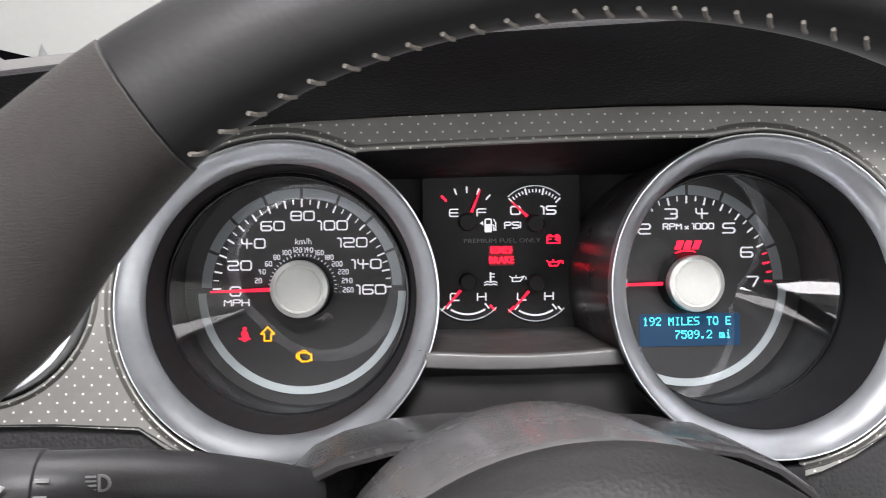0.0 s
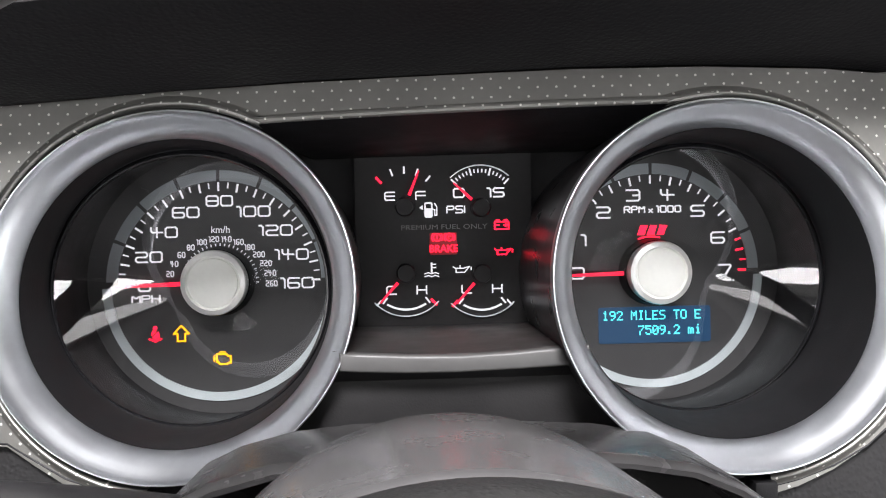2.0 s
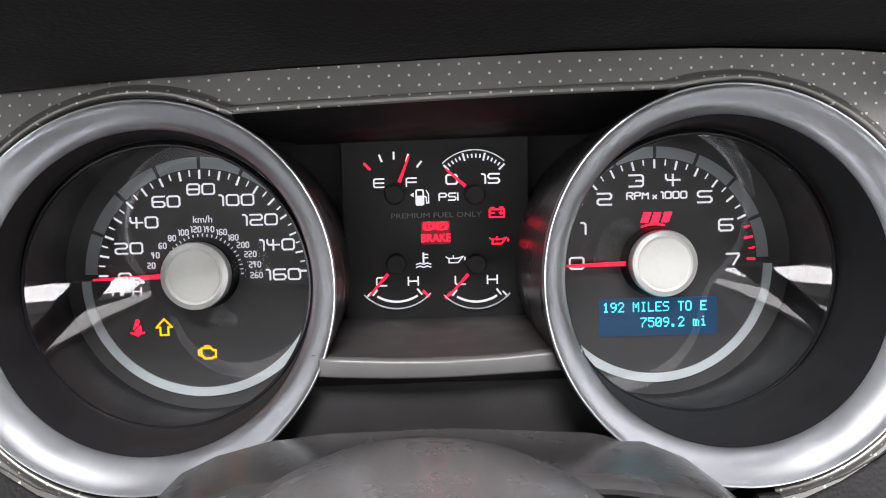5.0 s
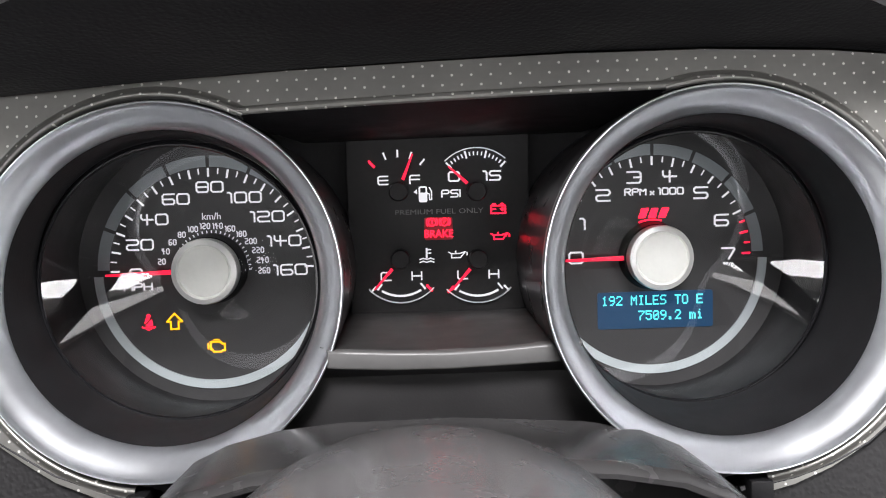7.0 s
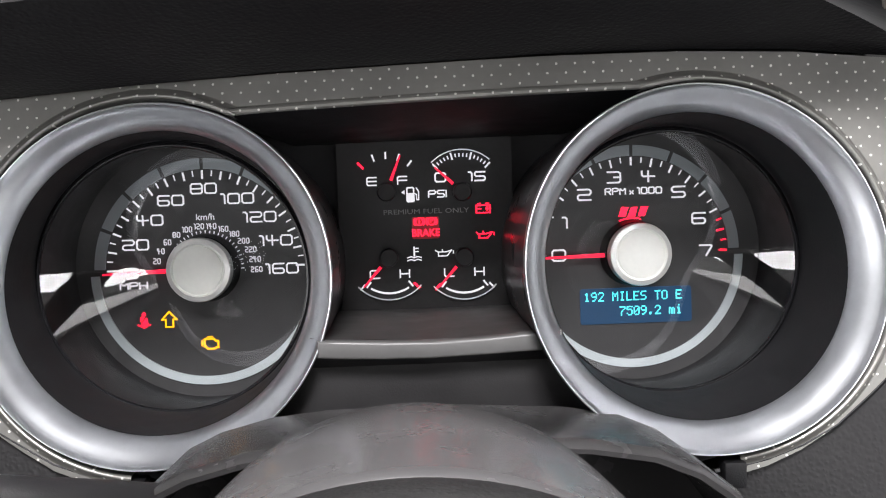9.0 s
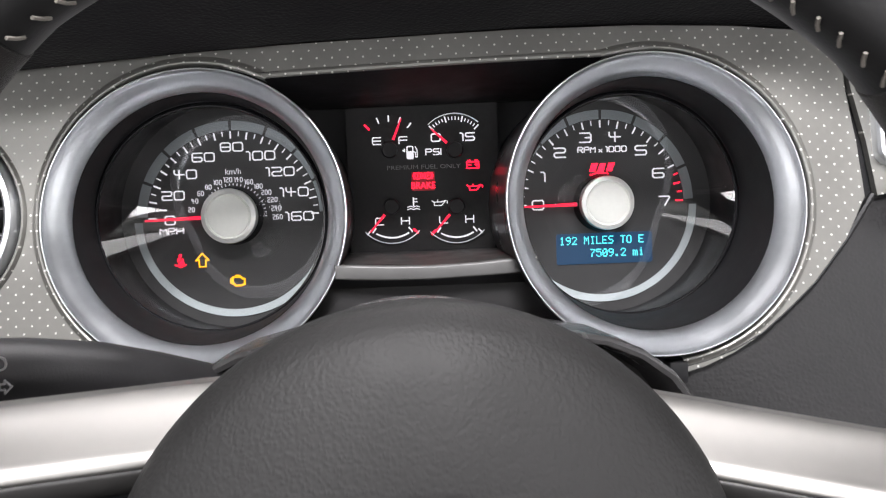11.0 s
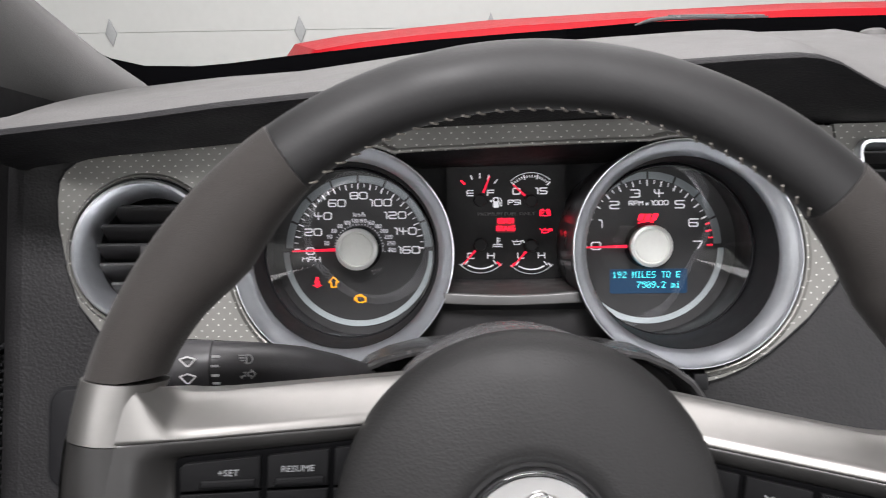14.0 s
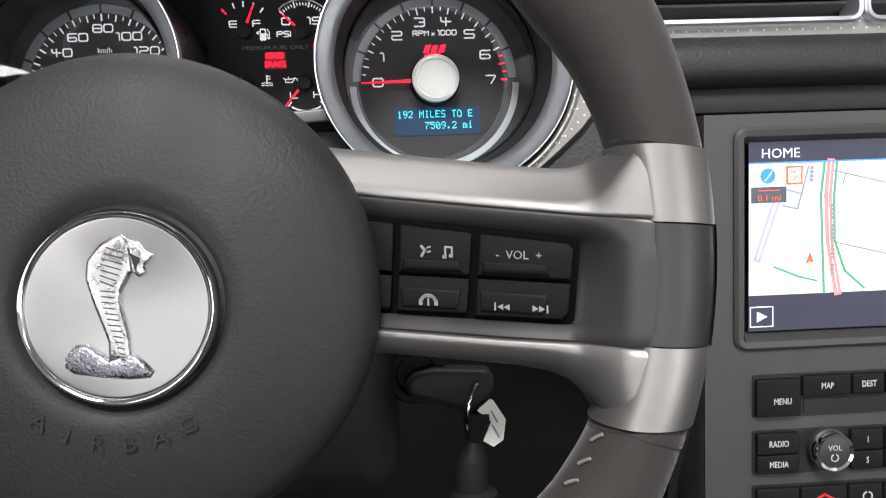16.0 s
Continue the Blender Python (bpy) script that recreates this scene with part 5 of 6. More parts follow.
emb = part("emblem", lathe(bm(), [(0.0264, 0.0040), (0.0263, 0.0022), (0.0258, 0.0021), (0.0, 0.0026)], EC, n=96), M_EMBLEM, wheel, "brushed metal emblem disc", angle=60)
part("emblem_rim", lathe(bm(), [(0.0292, 0.0080), (0.0290, 0.0038), (0.0286, 0.0020), (0.0279, 0.0012), (0.0271, 0.0014), (0.0265, 0.0024), (0.0263, 0.0040)], EC, n=96), M_CHROME, emb, "polished emblem rim", angle=60)
# coiled relief: a hooded body with ribs, a head and a low coiled base; outlines in hundredths of the disc radius
def emblem_outline(text):
    return [(EC[0] + int(a) * 0.000278, EC[2] + int(b) * 0.000278) for a, b in (v.split(",") for v in text.split())]


BODY = "2,77 -8,74 -19,67 -32,49 -33,30 -26,9 -17,-12 -7,-36 -6,-54 17,-54 17,-47 14,-28 8,-10 3,9 6,20 14,36 16,39 13,57 9,72"
HEAD = "9,72 20,70 28,60 33,58 37,57 31,49 27,44 31,39 23,33 15,39 13,57"
COIL = "-51,-54 -42,-41 -28,-39 -17,-47 -5,-55 9,-50 19,-47 32,-57 41,-66 37,-73 16,-75 -12,-74 -40,-71 -50,-65"
q = bm()
slab(q, emblem_outline(BODY), 0.0006, 0.0022, rim=0.0012, drop=0.0014)
slab(q, emblem_outline(HEAD), 0.0002, 0.0026, rim=0.0006, drop=0.0010)
relief = part("relief", q, M_SNAKE, emb, "coiled raised metal relief", angle=60)
part("coil", slab(bm(), emblem_outline(COIL), 0.0004, 0.0024, rim=0.0014, drop=0.0016), M_COIL, emb, "dark scaly coil of the relief", angle=60)
q = bm()
LEFT, RIGHT = [(-62, 9), (-42, 2), (-20, -7), (2, -15), (22, -18), (44, -18), (60, -12)], [(-62, 16), (-42, 13), (-20, 9), (2, 1), (22, 0), (44, 8), (60, 9)]
for k in range(21):
    z = 58 - 118 * k / 20
    x0, x1 = interp(LEFT, z) + 2, interp(RIGHT, z) - 2
    lift = 5 if z > 20 else 1
    stroke(q, [(EC[0] + x0 * 0.000278, EC[2] + (z + lift) * 0.000278), (EC[0] + x1 * 0.000278, EC[2] + z * 0.000278)], 0.00036, 0.0004, 0.0006)
part("ribs", q, M_INSERT, relief, "dark rib grooves")
q = bm()
slab(q, emblem_outline("14,58 25,53 20,40"), -0.0002, 0.001)
part("jaw_gap", q, M_BLACK, relief)
for k, ch in enumerate("AIRBAG"):
    a = radians(238 + 64 * k / 5)
    ob = piece("embossed_letter", words(ch, 0.0046, M_PAD, 1.2), pad, (EC[0] + 0.0405 * math.cos(a), 0.0027, EC[2] + 0.0405 * math.sin(a)), -(238 + 64 * k / 5 - 270))

# ---- ignition lock and key ----
key = thing("ignition_key", (0.100, -0.19, -0.155), "black car key with ring and paper tag in the ignition lock", "key")
part("lock", lathe(bm(), [(0.0, -0.214), (0.0075, -0.214), (0.0085, -0.217), (0.0110, -0.217), (0.0125, -0.213), (0.013, -0.150)], (0.083, 0, -0.140), n=40), M_BUTTON, key, "black ignition lock")
KY = -0.222
bow = [(0.089, -0.1365), (0.1105, -0.1380), (0.1130, -0.1415), (0.1125, -0.1460), (0.1090, -0.1515), (0.1035, -0.1545), (0.0950, -0.1520), (0.0870, -0.1490), (0.0800, -0.1475), (0.0780, -0.1420), (0.0810, -0.1385)]
part("key_head", slab(bm(), bow, KY, 0.009, rim=0.0025, drop=0.0025), M_BLACK, key, "black key head")
part("key_hole", slab(bm(), arc(0.1080, -0.1412, 0.0022, 0, 330, 11), KY - 0.0004, 0.002), M_BLACK, key, "dark eye of the key head")
part("ring", sweep(bm(), [(0.1045 + 0.0028 * math.cos(a) + 0.0016 * math.sin(a), KY - 0.001 + 0.004 * math.cos(a), -0.1520 + 0.0095 * math.sin(a)) for a in [2 * math.pi * k / 24 for k in range(25)]], 0.0006, n=6, cap=False), M_CHROME, key, "thin steel ring")
TY = KY - 0.002
tag = part("tag", slab(bm(), [(0.1055, -0.1530), (0.1105, -0.1488), (0.1118, -0.1492), (0.1165, -0.1570), (0.1153, -0.1650), (0.1115, -0.1675), (0.1075, -0.1650), (0.1108, -0.1575)], TY, 0.0006), M_TAG, key, "white paper tag", smooth=False)
for x, z in ((0.1110, -0.1535), (0.1118, -0.1552), (0.1112, -0.1590), (0.1122, -0.1610)):
    part("tag_print", stroke(bm(), [(x, z), (x + 0.0014, z - 0.0026)], 0.0007, TY - 0.0003, 0.0003), M_GREYTXT, tag)
part("fob", sweep(bm(), [(0.1052, KY - 0.001, -0.1545), (0.1052, KY - 0.001, -0.1560), (0.1050, KY - 0.001, -0.1600), (0.1042, KY - 0.001, -0.1650), (0.1036, KY - 0.001, -0.1715), (0.1032, KY - 0.001, -0.1725), (0.1025, KY - 0.001, -0.1840), (0.1030, KY - 0.001, -0.1860), (0.1040, KY - 0.001, -0.215)], [0.0050, 0.0052, 0.0046, 0.0033, 0.0060, 0.0064, 0.0064, 0.0095, 0.0110], n=18), M_BUTTON, key, "black remote fob")

# ---- centre stack ----
SY0 = -0.1035
stack = thing("centre_console_panel", (0.36, -0.09, -0.15), "dark grey centre console panel beside the steering wheel", "console")
SCX0, SCX1, SCZ0, SCZ1 = 0.2690, 0.4300, -0.1540, -0.0500
part("panel", sheet(bm(), [(0.243, -0.0350), (0.60, -0.0350), (0.60, -0.36), (0.243, -0.36)], [rounded(SCX0 - 0.005, SCX1 + 0.005, SCZ0 - 0.005, SCZ1 + 0.004, 0.004)], lambda x, z: SY0, 0.012), M_STACK, stack, "matt grey panel", smooth=False)
q = bm()
o = rounded(SCX0 - 0.0100, SCX1 + 0.0100, SCZ0 - 0.0100, SCZ1 + 0.0080, 0.007, 6)
loops = [(o, SY0 + 0.002), (o, SY0 - 0.0015), (inset_outline(o, 0.0018), SY0 - 0.003), (inset_outline(o, 0.0050), SY0 - 0.002), (inset_outline(o, 0.0092), SY0 + 0.006)]
rings = [[q.verts.new((x, y, z)) for x, z in l] for l, y in loops]
for a, b in zip(rings, rings[1:]):
    for k in range(len(a)):
        q.faces.new((a[k], a[(k + 1) % len(a)], b[(k + 1) % len(b)], b[k]))
part("screen_bezel", q, M_STACK, stack, "grey bevelled screen surround", angle=40)
q = bm()
rws = [[(0.2425 + 0.0, SY0 + 0.0, z), (0.2405, SY0 + 0.004, z), (0.2395, SY0 + 0.03, z)] for z in (-0.035, -0.36)]
grid(q, rws)
part("side_edge", q, M_LEATHER, stack)

nav = thing("navigation_screen", ((SCX0 + SCX1) / 2, SY0, -0.10), "lit navigation screen showing a pale street map", "screen")
NY = SY0 + 0.003


def lit(name, colour, strength=0.75):
    return glow(name, colour, strength)


N_CREAM, N_BLUE, N_DARK = lit("map_cream", (0.97, 0.92, 0.87), 1.0), lit("map_blue", (0.60, 0.70, 0.88), 1.0), lit("screen_dark", (0.03, 0.035, 0.07), 0.8)
N_ROAD, N_GREEN, N_GREY, N_TEXT = lit("map_red", (0.82, 0.34, 0.36), 0.9), lit("map_green", (0.10, 0.45, 0.28), 0.8), lit("map_grey", (0.35, 0.35, 0.38), 0.8), lit("screen_text", (0.95, 0.95, 0.98), 1.0)
N_ORANGE = lit("screen_orange", (0.9, 0.16, 0.04), 1.0)


def flat(name, pts, mat, depth, label=""):
    return part(name, slab(bm(), pts, NY - depth, 0.0003), mat, nav, label, smooth=False)


flat("display", [(SCX0, SCZ0), (SCX1, SCZ0), (SCX1, SCZ1), (SCX0, SCZ1)], N_DARK, 0.0, "dark display glass")
MT, MB = -0.0615, -0.1340
flat("map", [(SCX0, MB), (SCX1, MB), (SCX1, MT), (SCX0, MT)], N_CREAM, 0.0004, "cream map")
flat("map_field", [(SCX0, MT), (0.3105, MT), (0.3080, -0.0800), (0.2965, -0.1040), (0.2960, -0.1240), (0.2840, -0.1190), (SCX0, -0.1210)], N_BLUE, 0.0008, "pale blue field")
for name, pts, wd, mt, d in (
    ("road_edge", [(0.3110, MT), (0.3090, -0.0800), (0.3100, -0.1050), (0.3112, MB)], 0.0012, N_GREEN, 0.0012),
    ("road", [(0.3145, MT), (0.3130, -0.0800), (0.3140, -0.1050), (0.3190, MB)], 0.0040, N_ROAD, 0.0012),
    ("road_line", [(0.3145, MT), (0.3130, -0.0800), (0.3140, -0.1050), (0.3190, MB)], 0.0005, lit("map_rose", (0.95, 0.70, 0.70), 1.0), 0.0015),
    ("road_edge", [(0.3180, MT), (0.3165, -0.0800), (0.3170, -0.1050), (0.3230, -0.1220), (0.3340, -0.1320)], 0.0012, N_GREEN, 0.0012),
    ("road_edge", [(0.2830, -0.1185), (0.2960, -0.1240), (0.3070, -0.1270)], 0.0010, N_GREEN, 0.0012),
    ("street", [(0.3135, -0.0660), (0.3450, -0.0740), (0.3900, -0.0800)], 0.0007, N_GREY, 0.0010),
    ("street", [(0.3230, -0.0690), (0.3215, -0.0740)], 0.0006, N_GREY, 0.0010),
    ("street", [(0.3135, -0.1050), (0.3450, -0.1130), (0.3900, -0.1300)], 0.0007, N_GREY, 0.0010),
    ("street", [(0.2880, -0.0850), (0.2960, -0.0870), (0.3020, -0.0640)], 0.0007, N_GREY, 0.0010),
    ("street", [(0.2890, -0.0760), (0.2985, -0.0790)], 0.0006, N_GREY, 0.0010),
    ("block_outline", [(0.2720, -0.1140), (0.2745, -0.1150), (0.2880, -0.0760), (0.2850, -0.0750)], 0.0012, lit("map_mauve", (0.60, 0.55, 0.68), 0.8), 0.0010),
):
    part(name, stroke(bm(), pts, wd, NY - d, 0.0003, closed=name == "block_outline"), mt, nav)
piece("screen_text", words("HOME", 0.0052, N_TEXT, 1.05, 0.005), nav, (0.2865, NY - 0.0005, -0.0566))
part("top_line", stroke(bm(), [(SCX0, MT), (SCX1, MT)], 0.0008, NY - 0.0016, 0.0003), lit("screen_blue_line", (0.1, 0.4, 0.9), 0.9), nav)
flat("compass_field", [(SCX0, -0.0742), (SCX0 + 0.0195, -0.0742), (SCX0 + 0.0195, MT), (SCX0, MT)], N_TEXT, 0.0010, "white field behind the compass")
flat("scale_box", [(SCX0 + 0.001, -0.0830), (SCX0 + 0.0205, -0.0830), (SCX0 + 0.0205, -0.0745), (SCX0 + 0.001, -0.0745)], lit("map_slate", (0.10, 0.10, 0.13), 0.8), 0.0012, "dark scale box")
piece("screen_text", words("0.1 mi", 0.0034, N_ORANGE, 1.1), nav, (SCX0 + 0.0108, NY - 0.0016, -0.0806))
part("scale_bar", stroke(bm(), [(SCX0 + 0.005, -0.0764), (SCX0 + 0.0165, -0.0764)], 0.0006, NY - 0.0016, 0.0003), N_ORANGE, nav)
flat("compass", arc(0.2792, -0.0685, 0.0042, 0, 345, 20), lit("compass_blue", (0.05, 0.35, 0.70), 0.9), 0.0012, "blue compass disc")
part("compass_point", slab(bm(), [(0.2770, -0.0715), (0.2815, -0.0655), (0.2800, -0.0690)], NY - 0.0016, 0.0003), N_TEXT, nav)
flat("gps_box", [(0.2895, -0.0735), (0.2985, -0.0735), (0.2985, -0.0635), (0.2895, -0.0635)], N_ORANGE, 0.0012, "orange edged box")
flat("gps_box_face", [(0.2905, -0.0725), (0.2975, -0.0725), (0.2975, -0.0645), (0.2905, -0.0645)], N_TEXT, 0.0015)
piece("screen_text", words("NO", 0.0024, N_ORANGE, 1.0), nav, (0.2940, NY - 0.0019, -0.0667))
piece("screen_text", words("GPS", 0.0024, N_ORANGE, 1.0), nav, (0.2940, NY - 0.0019, -0.0702))
flat("car_marker", [(0.3005, -0.1175), (0.3030, -0.1110), (0.3052, -0.1170), (0.3030, -0.1160)], N_ORANGE, 0.0014, "orange position marker")
for z0, z1, x in ((-0.0640, -0.0740, 0.3035), (-0.0850, -0.1250, 0.3155)):
    n = int((z0 - z1) / 0.0022)
    for k in range(n):
        if (k + 1) % 5:
            flat("name_bar", [(x - 0.0008, z0 - 0.0022 * k), (x + 0.0008, z0 - 0.0022 * k), (x + 0.0008, z0 - 0.0022 * k - 0.0015), (x - 0.0008, z0 - 0.0022 * k - 0.0015)], N_GREY, 0.0018)
part("play_box", stroke(bm(), [(SCX0 + 0.0008, -0.1515), (SCX0 + 0.0135, -0.1515), (SCX0 + 0.0135, -0.1405), (SCX0 + 0.0008, -0.1405)], 0.0006, NY - 0.0006, 0.0003, closed=True), N_TEXT, nav)
flat("play_mark", [(SCX0 + 0.0045, -0.1490), (SCX0 + 0.0105, -0.1460), (SCX0 + 0.0045, -0.1430)], N_TEXT, 0.0006, "white play triangle")

BTN = [("MENU", 0.2705, 0.2955, -0.2010, -0.1800), ("MAP", 0.2965, 0.3240, -0.1905, -0.1790), ("DEST", 0.3250, 0.3430, -0.1905, -0.1790), ("", 0.3440, 0.3640, -0.1905, -0.1790),
       ("RADIO", 0.2710, 0.2950, -0.2225, -0.2105), ("MEDIA", 0.2710, 0.2950, -0.2335, -0.2230), ("1", 0.3245, 0.3430, -0.2225, -0.2105), ("5", 0.3245, 0.3430, -0.2335, -0.2230),
       ("", 0.3440, 0.3640, -0.2225, -0.2105), ("", 0.3440, 0.3640, -0.2335, -0.2230), ("", 0.2710, 0.2950, -0.2560, -0.2420), ("", 0.2960, 0.3225, -0.2560, -0.2420), ("", 0.3235, 0.3430, -0.2560, -0.2420), ("", 0.3440, 0.3640, -0.2560, -0.2420)]
for zz0, zz1 in ((-0.2020, -0.1780), (-0.2345, -0.2095), (-0.2580, -0.2410)):
    part("button_bed", slab(bm(), rounded(0.2695, 0.46, zz0, zz1, 0.0015, 3), SY0 - 0.0008, 0.004), M_BLACK, stack, "black button bed")
part("disc_slot", slab(bm(), rounded(0.2985, 0.45, -0.2000, -0.1925, 0.001, 3), SY0 - 0.0012, 0.002), M_BLACK, stack, "black disc slot")
for text, x0, x1, z0, z1 in BTN:
    b = part("button", slab(bm(), rounded(x0, x1, z0, z1, 0.0012, 3), SY0 - 0.0042, 0.005, rim=0.0009, drop=0.001), M_BUTTON, stack, "black console button")
    if text:
        piece("button_legend", words(text, 0.0035, M_PRINT, 0.74, 0.006), b, ((x0 + x1) / 2 + (0.002 if text == "MENU" else 0), SY0 - 0.0044, (z0 + z1) / 2 - (0.002 if text == "MENU" else 0)))
part("hazard_mark", stroke(bm(), [(0.3020, -0.2505), (0.3092, -0.2465), (0.3165, -0.2505)], 0.0012, SY0 - 0.0046, 0.0005), material("red_print", (0.5, 0.02, 0.02), 0.5), stack, "red hazard mark")
part("power_mark", stroke(bm(), arc(0.3340, -0.2490, 0.0026, 110, 430, 12), 0.0007, SY0 - 0.0046, 0.0005), M_PRINT, stack)
knob = part("volume_knob", lathe(bm(), [(0.0112, SY0), (0.0112, SY0 - 0.006), (0.0106, SY0 - 0.0090), (0.0085, SY0 - 0.0100), (0.0, SY0 - 0.0096)], (0.3115, 0, -0.2205), n=48), M_PLASTIC, stack, "black volume knob")
part("knob_ring", lathe(bm(), [(0.0114, SY0 - 0.0050), (0.0114, SY0 - 0.0082), (0.0104, SY0 - 0.0108), (0.0088, SY0 - 0.0102)], (0.3115, 0, -0.2205), n=48), M_CHROME, knob, "chrome ring")
piece("button_legend", words("VOL", 0.0030, M_PRINT, 0.95), knob, (0.3115, SY0 - 0.0103, -0.2182))
part("knob_power_mark", stroke(bm(), arc(0.3115, -0.2236, 0.0020, 120, 420, 10), 0.0006, SY0 - 0.0104, 0.0004), M_PRINT, knob)

# ---- headlamp switch ----
sw = thing("headlamp_switch", (-0.262, -0.09, -0.12), "black headlamp switch panel with a round knob", "switch")
part("groove", slab(bm(), rounded(-0.2930, -0.2120, -0.1455, -0.0810, 0.012, 5), lambda x, z: knee(x, z) - 0.0008, 0.004), M_BLACK, sw, "black groove")
part("plate", slab(bm(), rounded(-0.2914, -0.2135, -0.1440, -0.0826, 0.011, 5), lambda x, z: knee(x, z) - 0.0022, 0.006, rim=0.0015, drop=0.0012), M_BLACK, sw, "satin black plate")
part("knob_gap", lathe(bm(), [(0.0, -0.1030), (0.0312, -0.1045), (0.0312, -0.098)], (-0.2323, 0, -0.1050), n=48), M_BLACK, sw, "black gap round the knob")
part("knob", lathe(bm(), [(0.0297, -0.098), (0.0297, -0.1125), (0.0285, -0.1150), (0.0240, -0.1162), (0.0, -0.1165)], (-0.2323, 0, -0.1050), n=48), M_PLASTIC, sw, "round black knob")
info = part("info_button", slab(bm(), rounded(-0.2725, -0.2180, -0.1590, -0.1475, 0.002, 3), lambda x, z: knee(x, z) - 0.002, 0.005, rim=0.001, drop=0.001), M_BUTTON, sw, "black button")
piece("button_legend", words("INFO", 0.0030, M_GREYTXT, 1.0), info, (-0.2610, knee(-0.2610, -0.153) - 0.0024, -0.153))

# ---- cabin shell ----
door = thing("door_panel", (-0.37, -0.5, -0.1), "dark grained front door panel with a speaker grille", "car door")
q = bm()
rws = []
for x, z in ((-0.420, 0.300), (-0.390, 0.200), (-0.362, 0.110), (-0.345, 0.095), (-0.350, 0.070), (-0.352, 0.03), (-0.345, -0.02), (-0.340, -0.06), (-0.338, -0.30), (-0.338, -0.55)):
    rws.append([(x - 0.05 * max(0.0, (-0.3 - y)), y, (z if z < 0.1 else 0.1 + (z - 0.1) * interp([(-0.30, 0.0), (-0.10, 1.0)], y)) + interp([(-1.4, -0.46), (-0.5, -0.175), (-0.2, -0.06), (-0.1, -0.005), (-0.02, -0.01)], y)) for y in (-0.02, -0.10, -0.2, -0.3, -0.6, -1.0, -1.4)])
grid(q, rws)
part("skin", q, M_LEATHER, door, "dark grained skin", angle=60)
q = bm()
for i in range(36):
    for k in range(30):
        y = -0.046 - 0.0052 * i - 0.0026 * (k % 2)
        z = -0.066 - 0.0050 * k + 0.16 * (y + 0.051)
        made = bmesh.ops.create_cone(q, cap_ends=True, segments=7, radius1=0.0019, radius2=0.0011, depth=0.0024)["verts"]
        bmesh.ops.rotate(q, verts=made, cent=(0, 0, 0), matrix=Matrix.Rotation(radians(90), 3, "Y"))
        bmesh.ops.translate(q, verts=made, vec=(-0.3385, y, z))
tagged(part("speaker_grille", q, M_BLACK, door, "dimpled speaker grille"), kind="stuff")
part("seam", sweep(bm(), [(-0.3390, -0.02, -0.0555), (-0.3390, -0.10, -0.0680), (-0.3390, -0.25, -0.092)], 0.0022, n=8), M_BLACK, door, "dark seam over the grille")

solo("windscreen_pillar", sweep(bm(), [(-0.300, 0.165, 0.108), (-0.330, 0.150, 0.122), (-0.375, 0.130, 0.140), (-0.440, 0.070, 0.190), (-0.455, -0.03, 0.260), (-0.380, -0.14, 0.310), (-0.24, -0.27, 0.300)], [0.014, 0.028, 0.040, 0.052, 0.060, 0.060, 0.055], n=20), M_PILLAR, "grey windscreen pillar cover", "car pillar", kind="structure")
q = bm()
FRIT = [(-0.56, 0.20, 0.42), (-0.50, 0.20, 0.300), (-0.44, 0.20, 0.222), (-0.394, 0.20, 0.1905), (-0.372, 0.20, 0.1810), (-0.339, 0.20, 0.1733), (-0.289, 0.20, 0.1720), (-0.256, 0.20, 0.1742), (-0.2, 0.20, 0.1802), (-0.062, 0.20, 0.1935), (0.078, 0.22, 0.2067), (0.1095, 0.25, 0.2155), (0.182, 0.33, 0.2382), (0.264, 0.40, 0.2565), (0.39, 0.46, 0.2722), (0.50, 0.46, 0.2728), (0.614, 0.46, 0.2742), (0.9, 0.46, 0.275)]
grid(q, [[(x, y, z) for x, y, z in FRIT], [(x + 0.0, y - 0.004, z - 0.02) for x, y, z in FRIT], [(x - (0.06 if z > 0.2 and x < -0.4 else 0), y - 0.006, max(0.08, z - 0.16)) for x, y, z in FRIT]])
solo("windscreen_border", q, M_FRIT, "black windscreen border above the dashboard", "windscreen", kind="structure")

wiper_arm = thing("windscreen_wiper", (0.25, 0.32, 0.236), "grey windscreen wiper resting below the glass", "wiper")
part("arm", sweep(bm(), [(0.165, 0.300, 0.2278), (0.174, 0.302, 0.2312), (0.184, 0.305, 0.2345), (0.204, 0.310, 0.2375), (0.258, 0.320, 0.2402), (0.322, 0.330, 0.2420)], [0.0008, 0.0016, 0.0022, 0.0024, 0.0024, 0.0010], n=8), M_SHROUD, wiper_arm, "thin grey arm")
part("blade", sweep(bm(), [(0.204, 0.3105, 0.2402), (0.258, 0.3205, 0.2428), (0.318, 0.3300, 0.2438)], 0.0011, n=6), M_PILLAR, wiper_arm, "grey rubber blade")
shell = thing("car_body", (0.37, 0, 0.4), "red car body round the cabin", "car", m=Matrix.Identity(4))
q = bm()
box(q, -0.45, 1.20, -2.3, -2.2, 0.25, 1.00, 0.02)
part("rear_wall", q, M_CLOTH, shell)
q = bm()
box(q, 1.12, 1.20, -2.2, 0.6, 0.25, 0.90, 0.02)
part("side_wall", q, M_CLOTH, shell)
q = bm()
box(q, -0.50, -0.42, -2.2, -0.35, 0.25, 0.86, 0.02)
part("side_wall", q, M_CLOTH, shell)
q = bm()
box(q, -0.50, 1.20, -2.3, 0.6, 0.20, 0.25)
part("cabin_floor", q, M_CLOTH, shell)
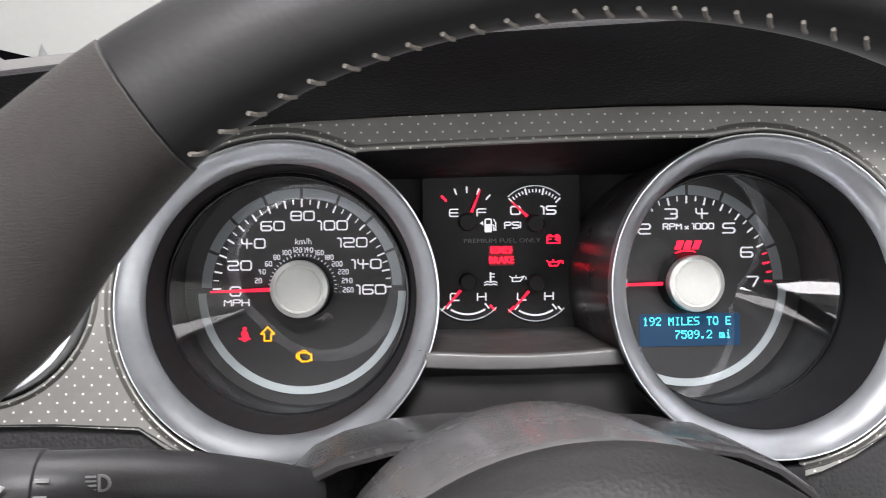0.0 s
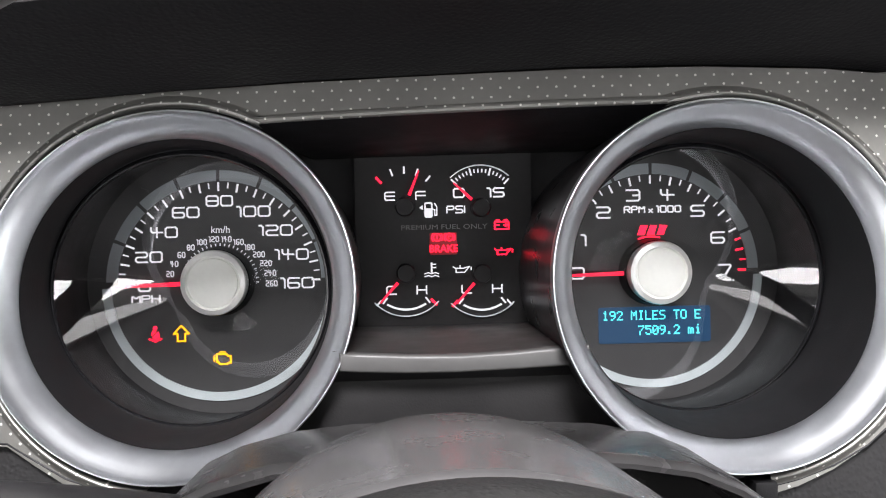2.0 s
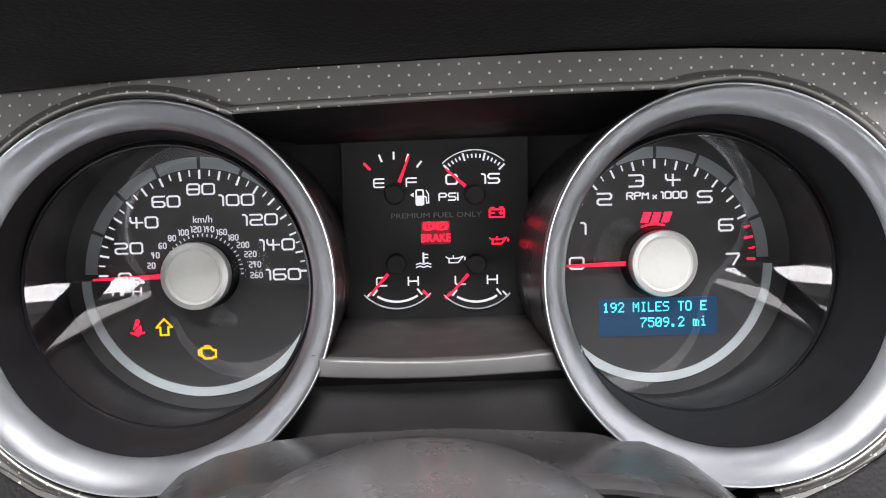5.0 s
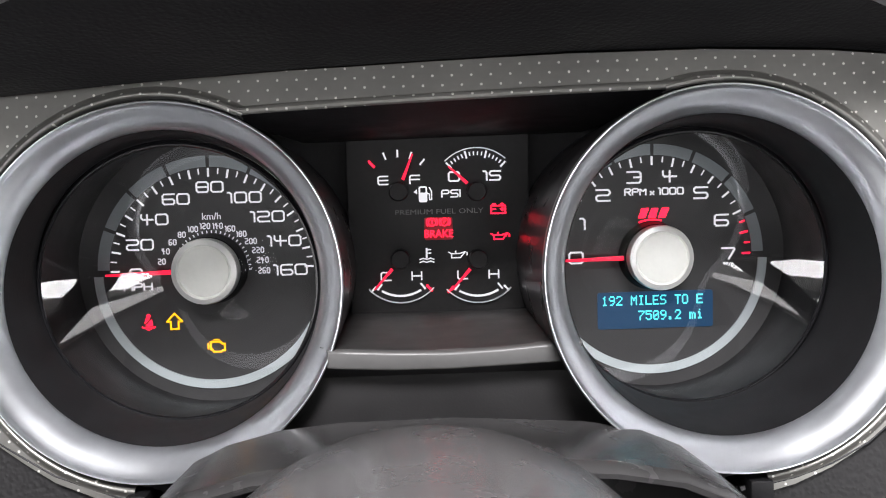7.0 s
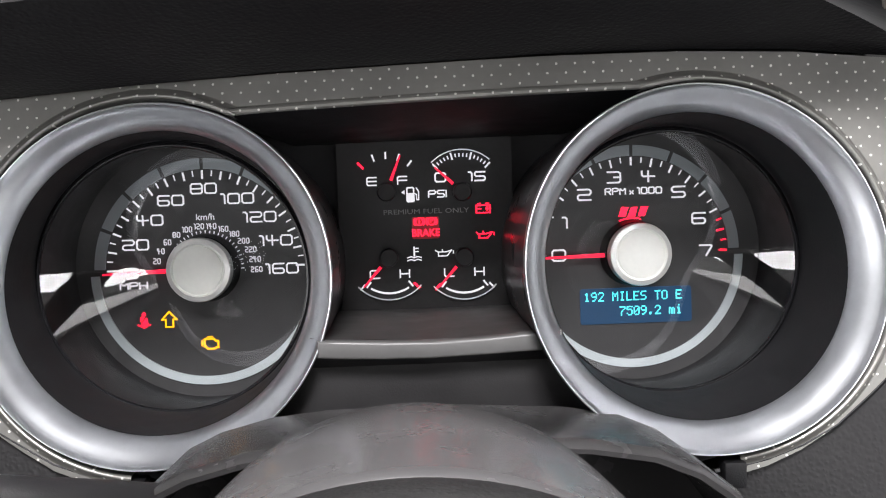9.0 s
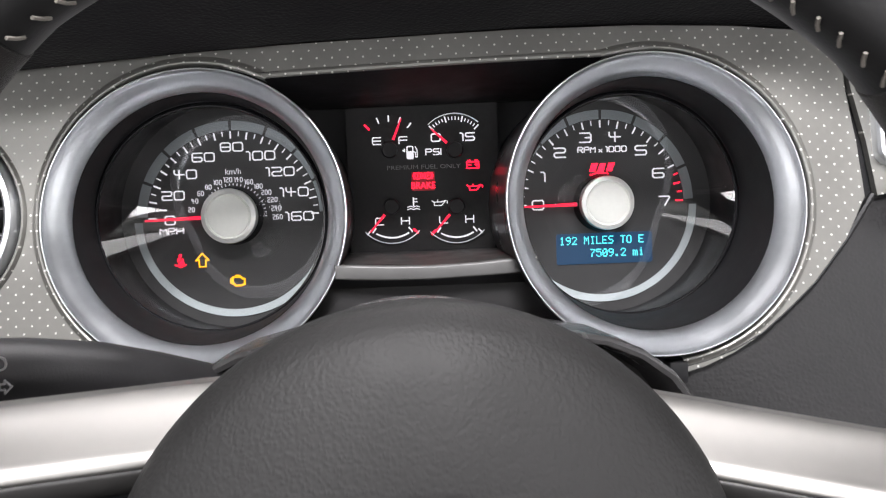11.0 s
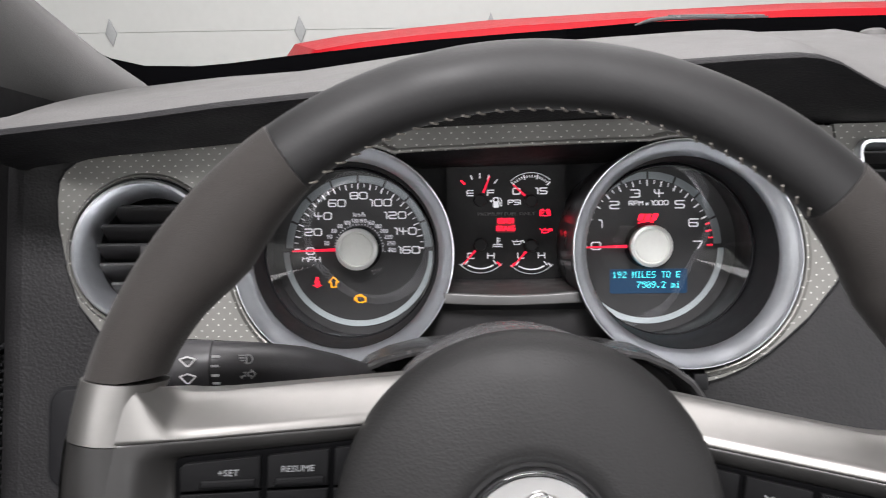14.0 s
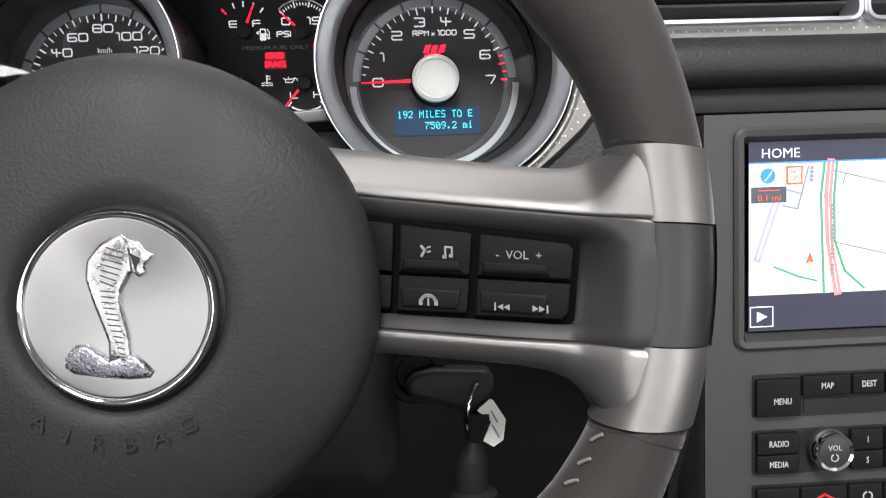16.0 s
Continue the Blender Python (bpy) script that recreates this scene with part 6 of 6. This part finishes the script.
# bonnet: its crown just shows over the windscreen border
q = bm()
NEAR = [(-0.30, 0.10), (-0.240, 0.220), (-0.222, 0.248), (-0.16, 0.258), (-0.083, 0.266), (0.044, 0.276), (0.211, 0.284), (0.443, 0.292), (0.651, 0.293), (0.95, 0.285)]
FAR = [(-0.56, 0.20), (-0.465, 0.410), (-0.436, 0.451), (-0.322, 0.469), (-0.179, 0.483), (0.054, 0.502), (0.361, 0.516), (0.789, 0.531), (1.171, 0.533), (1.60, 0.510)]
rws = []
for k in range(9):
    f = k / 8
    rws.append([(a[0] * (1 - f) + b[0] * f, 0.5 + 0.9 * f, a[1] * (1 - f) + b[1] * f) for a, b in zip(NEAR, FAR)])
rws.insert(0, [(a[0], 0.476, a[1] - 0.05) for a in NEAR])
rws.append([(b[0], 1.46, b[1] - 0.03) for b in FAR])
rws.append([(b[0], 1.55, b[1] - 0.40) for b in FAR])
grid(q, rws)
bmesh.ops.transform(q, matrix=CAR, verts=q.verts)
part("bonnet", q, M_RED_PAINT, shell, "glossy red bonnet", angle=40)

# ---- garage ----
ID = Matrix.Identity(4)
solo("floor", box(bm(), -4, 5, -6, 3.7, -0.1, 0), M_FLOOR, "painted grey garage floor", "floor", "structure", ID, smooth=False)
solo("ceiling", box(bm(), -4, 5, -6, 3.7, 3.0, 3.1), M_CEIL, "dark grey garage ceiling", "ceiling", "structure", ID, smooth=False)
solo("wall_west", box(bm(), -4.1, -4, -6, 3.7, 0, 3), M_WALL, "white garage wall", "wall", "structure", ID, smooth=False)
solo("wall_east", box(bm(), 5, 5.1, -6, 3.7, 0, 3), M_WALL, "white garage wall", "wall", "structure", ID, smooth=False)
solo("wall_south", box(bm(), -4, 5, -6.1, -6, 0, 3), M_WALL, "white garage wall", "wall", "structure", ID, smooth=False)
solo("wall_north", box(bm(), -4, 5, 3.6, 3.7, 0, 3), M_WALL, "white garage wall", "wall", "structure", ID, smooth=False)
gd = thing("garage_door", (0.5, 3.55, 0), "white sectional garage door", "garage door", kind="structure", m=ID)
for k in range(5):
    q = bm()
    box(q, -2.9, 3.4, 3.54, 3.59, 0.265 + 0.54 * k - 0.26 * (k == 0), 0.8035 + 0.54 * k, 0.002, 1)
    part("door_section", q, M_WALL, gd, "white door section")
for x in (-2.76, -1.79, -0.82, 0.15, 1.12, 2.09):
    q = bm()
    slab(q, [(x - 0.03, 0.80), (x, 0.735), (x + 0.03, 0.80), (x, 0.875)], 3.53, 0.012, rim=0.006, drop=0.005)
    part("hinge", q, M_HINGE, gd, "grey steel door hinge")
for n, (wx, wy, dx, dy, wide, high, wz, _) in enumerate(WINDOWS):
    w_ = thing(f"window_{n + 1}", (wx, wy, 1.65), "wide bright garage window, out of view", "window", kind="structure", m=ID)
    h, lo, hi = wide / 2, wz - high / 2 - 0.01, wz + high / 2 + 0.01
    for u0, u1, z0, z1 in ((-h - 0.12, h + 0.12, hi, hi + 0.09), (-h - 0.12, h + 0.12, lo - 0.09, lo), (-h - 0.12, -h - 0.01, lo, hi), (h + 0.01, h + 0.12, lo, hi)):
        q = bm()
        if dx:
            box(q, wx - 0.05, wx + 0.05, wy + u0, wy + u1, z0, z1, 0.005, 1)
        else:
            box(q, wx + u0, wx + u1, wy - 0.05, wy + 0.05, z0, z1, 0.005, 1)
        part("window_frame", q, M_WALL, w_)
# Panels behind the added fill lamps, all out of view.
for lx, ly, lw, lh, _ in FILL_LAMPS:
    q = bm()
    box(q, lx - lw / 2 - 0.05, lx + lw / 2 + 0.05, ly - lh / 2 - 0.05, ly + lh / 2 + 0.05, 2.88, 2.98, 0.01)
    solo("fill_lamp_panel", q, M_WALL, "wide white ceiling lamp panel, unseen, added as fill light", "ceiling lamp", "", ID)
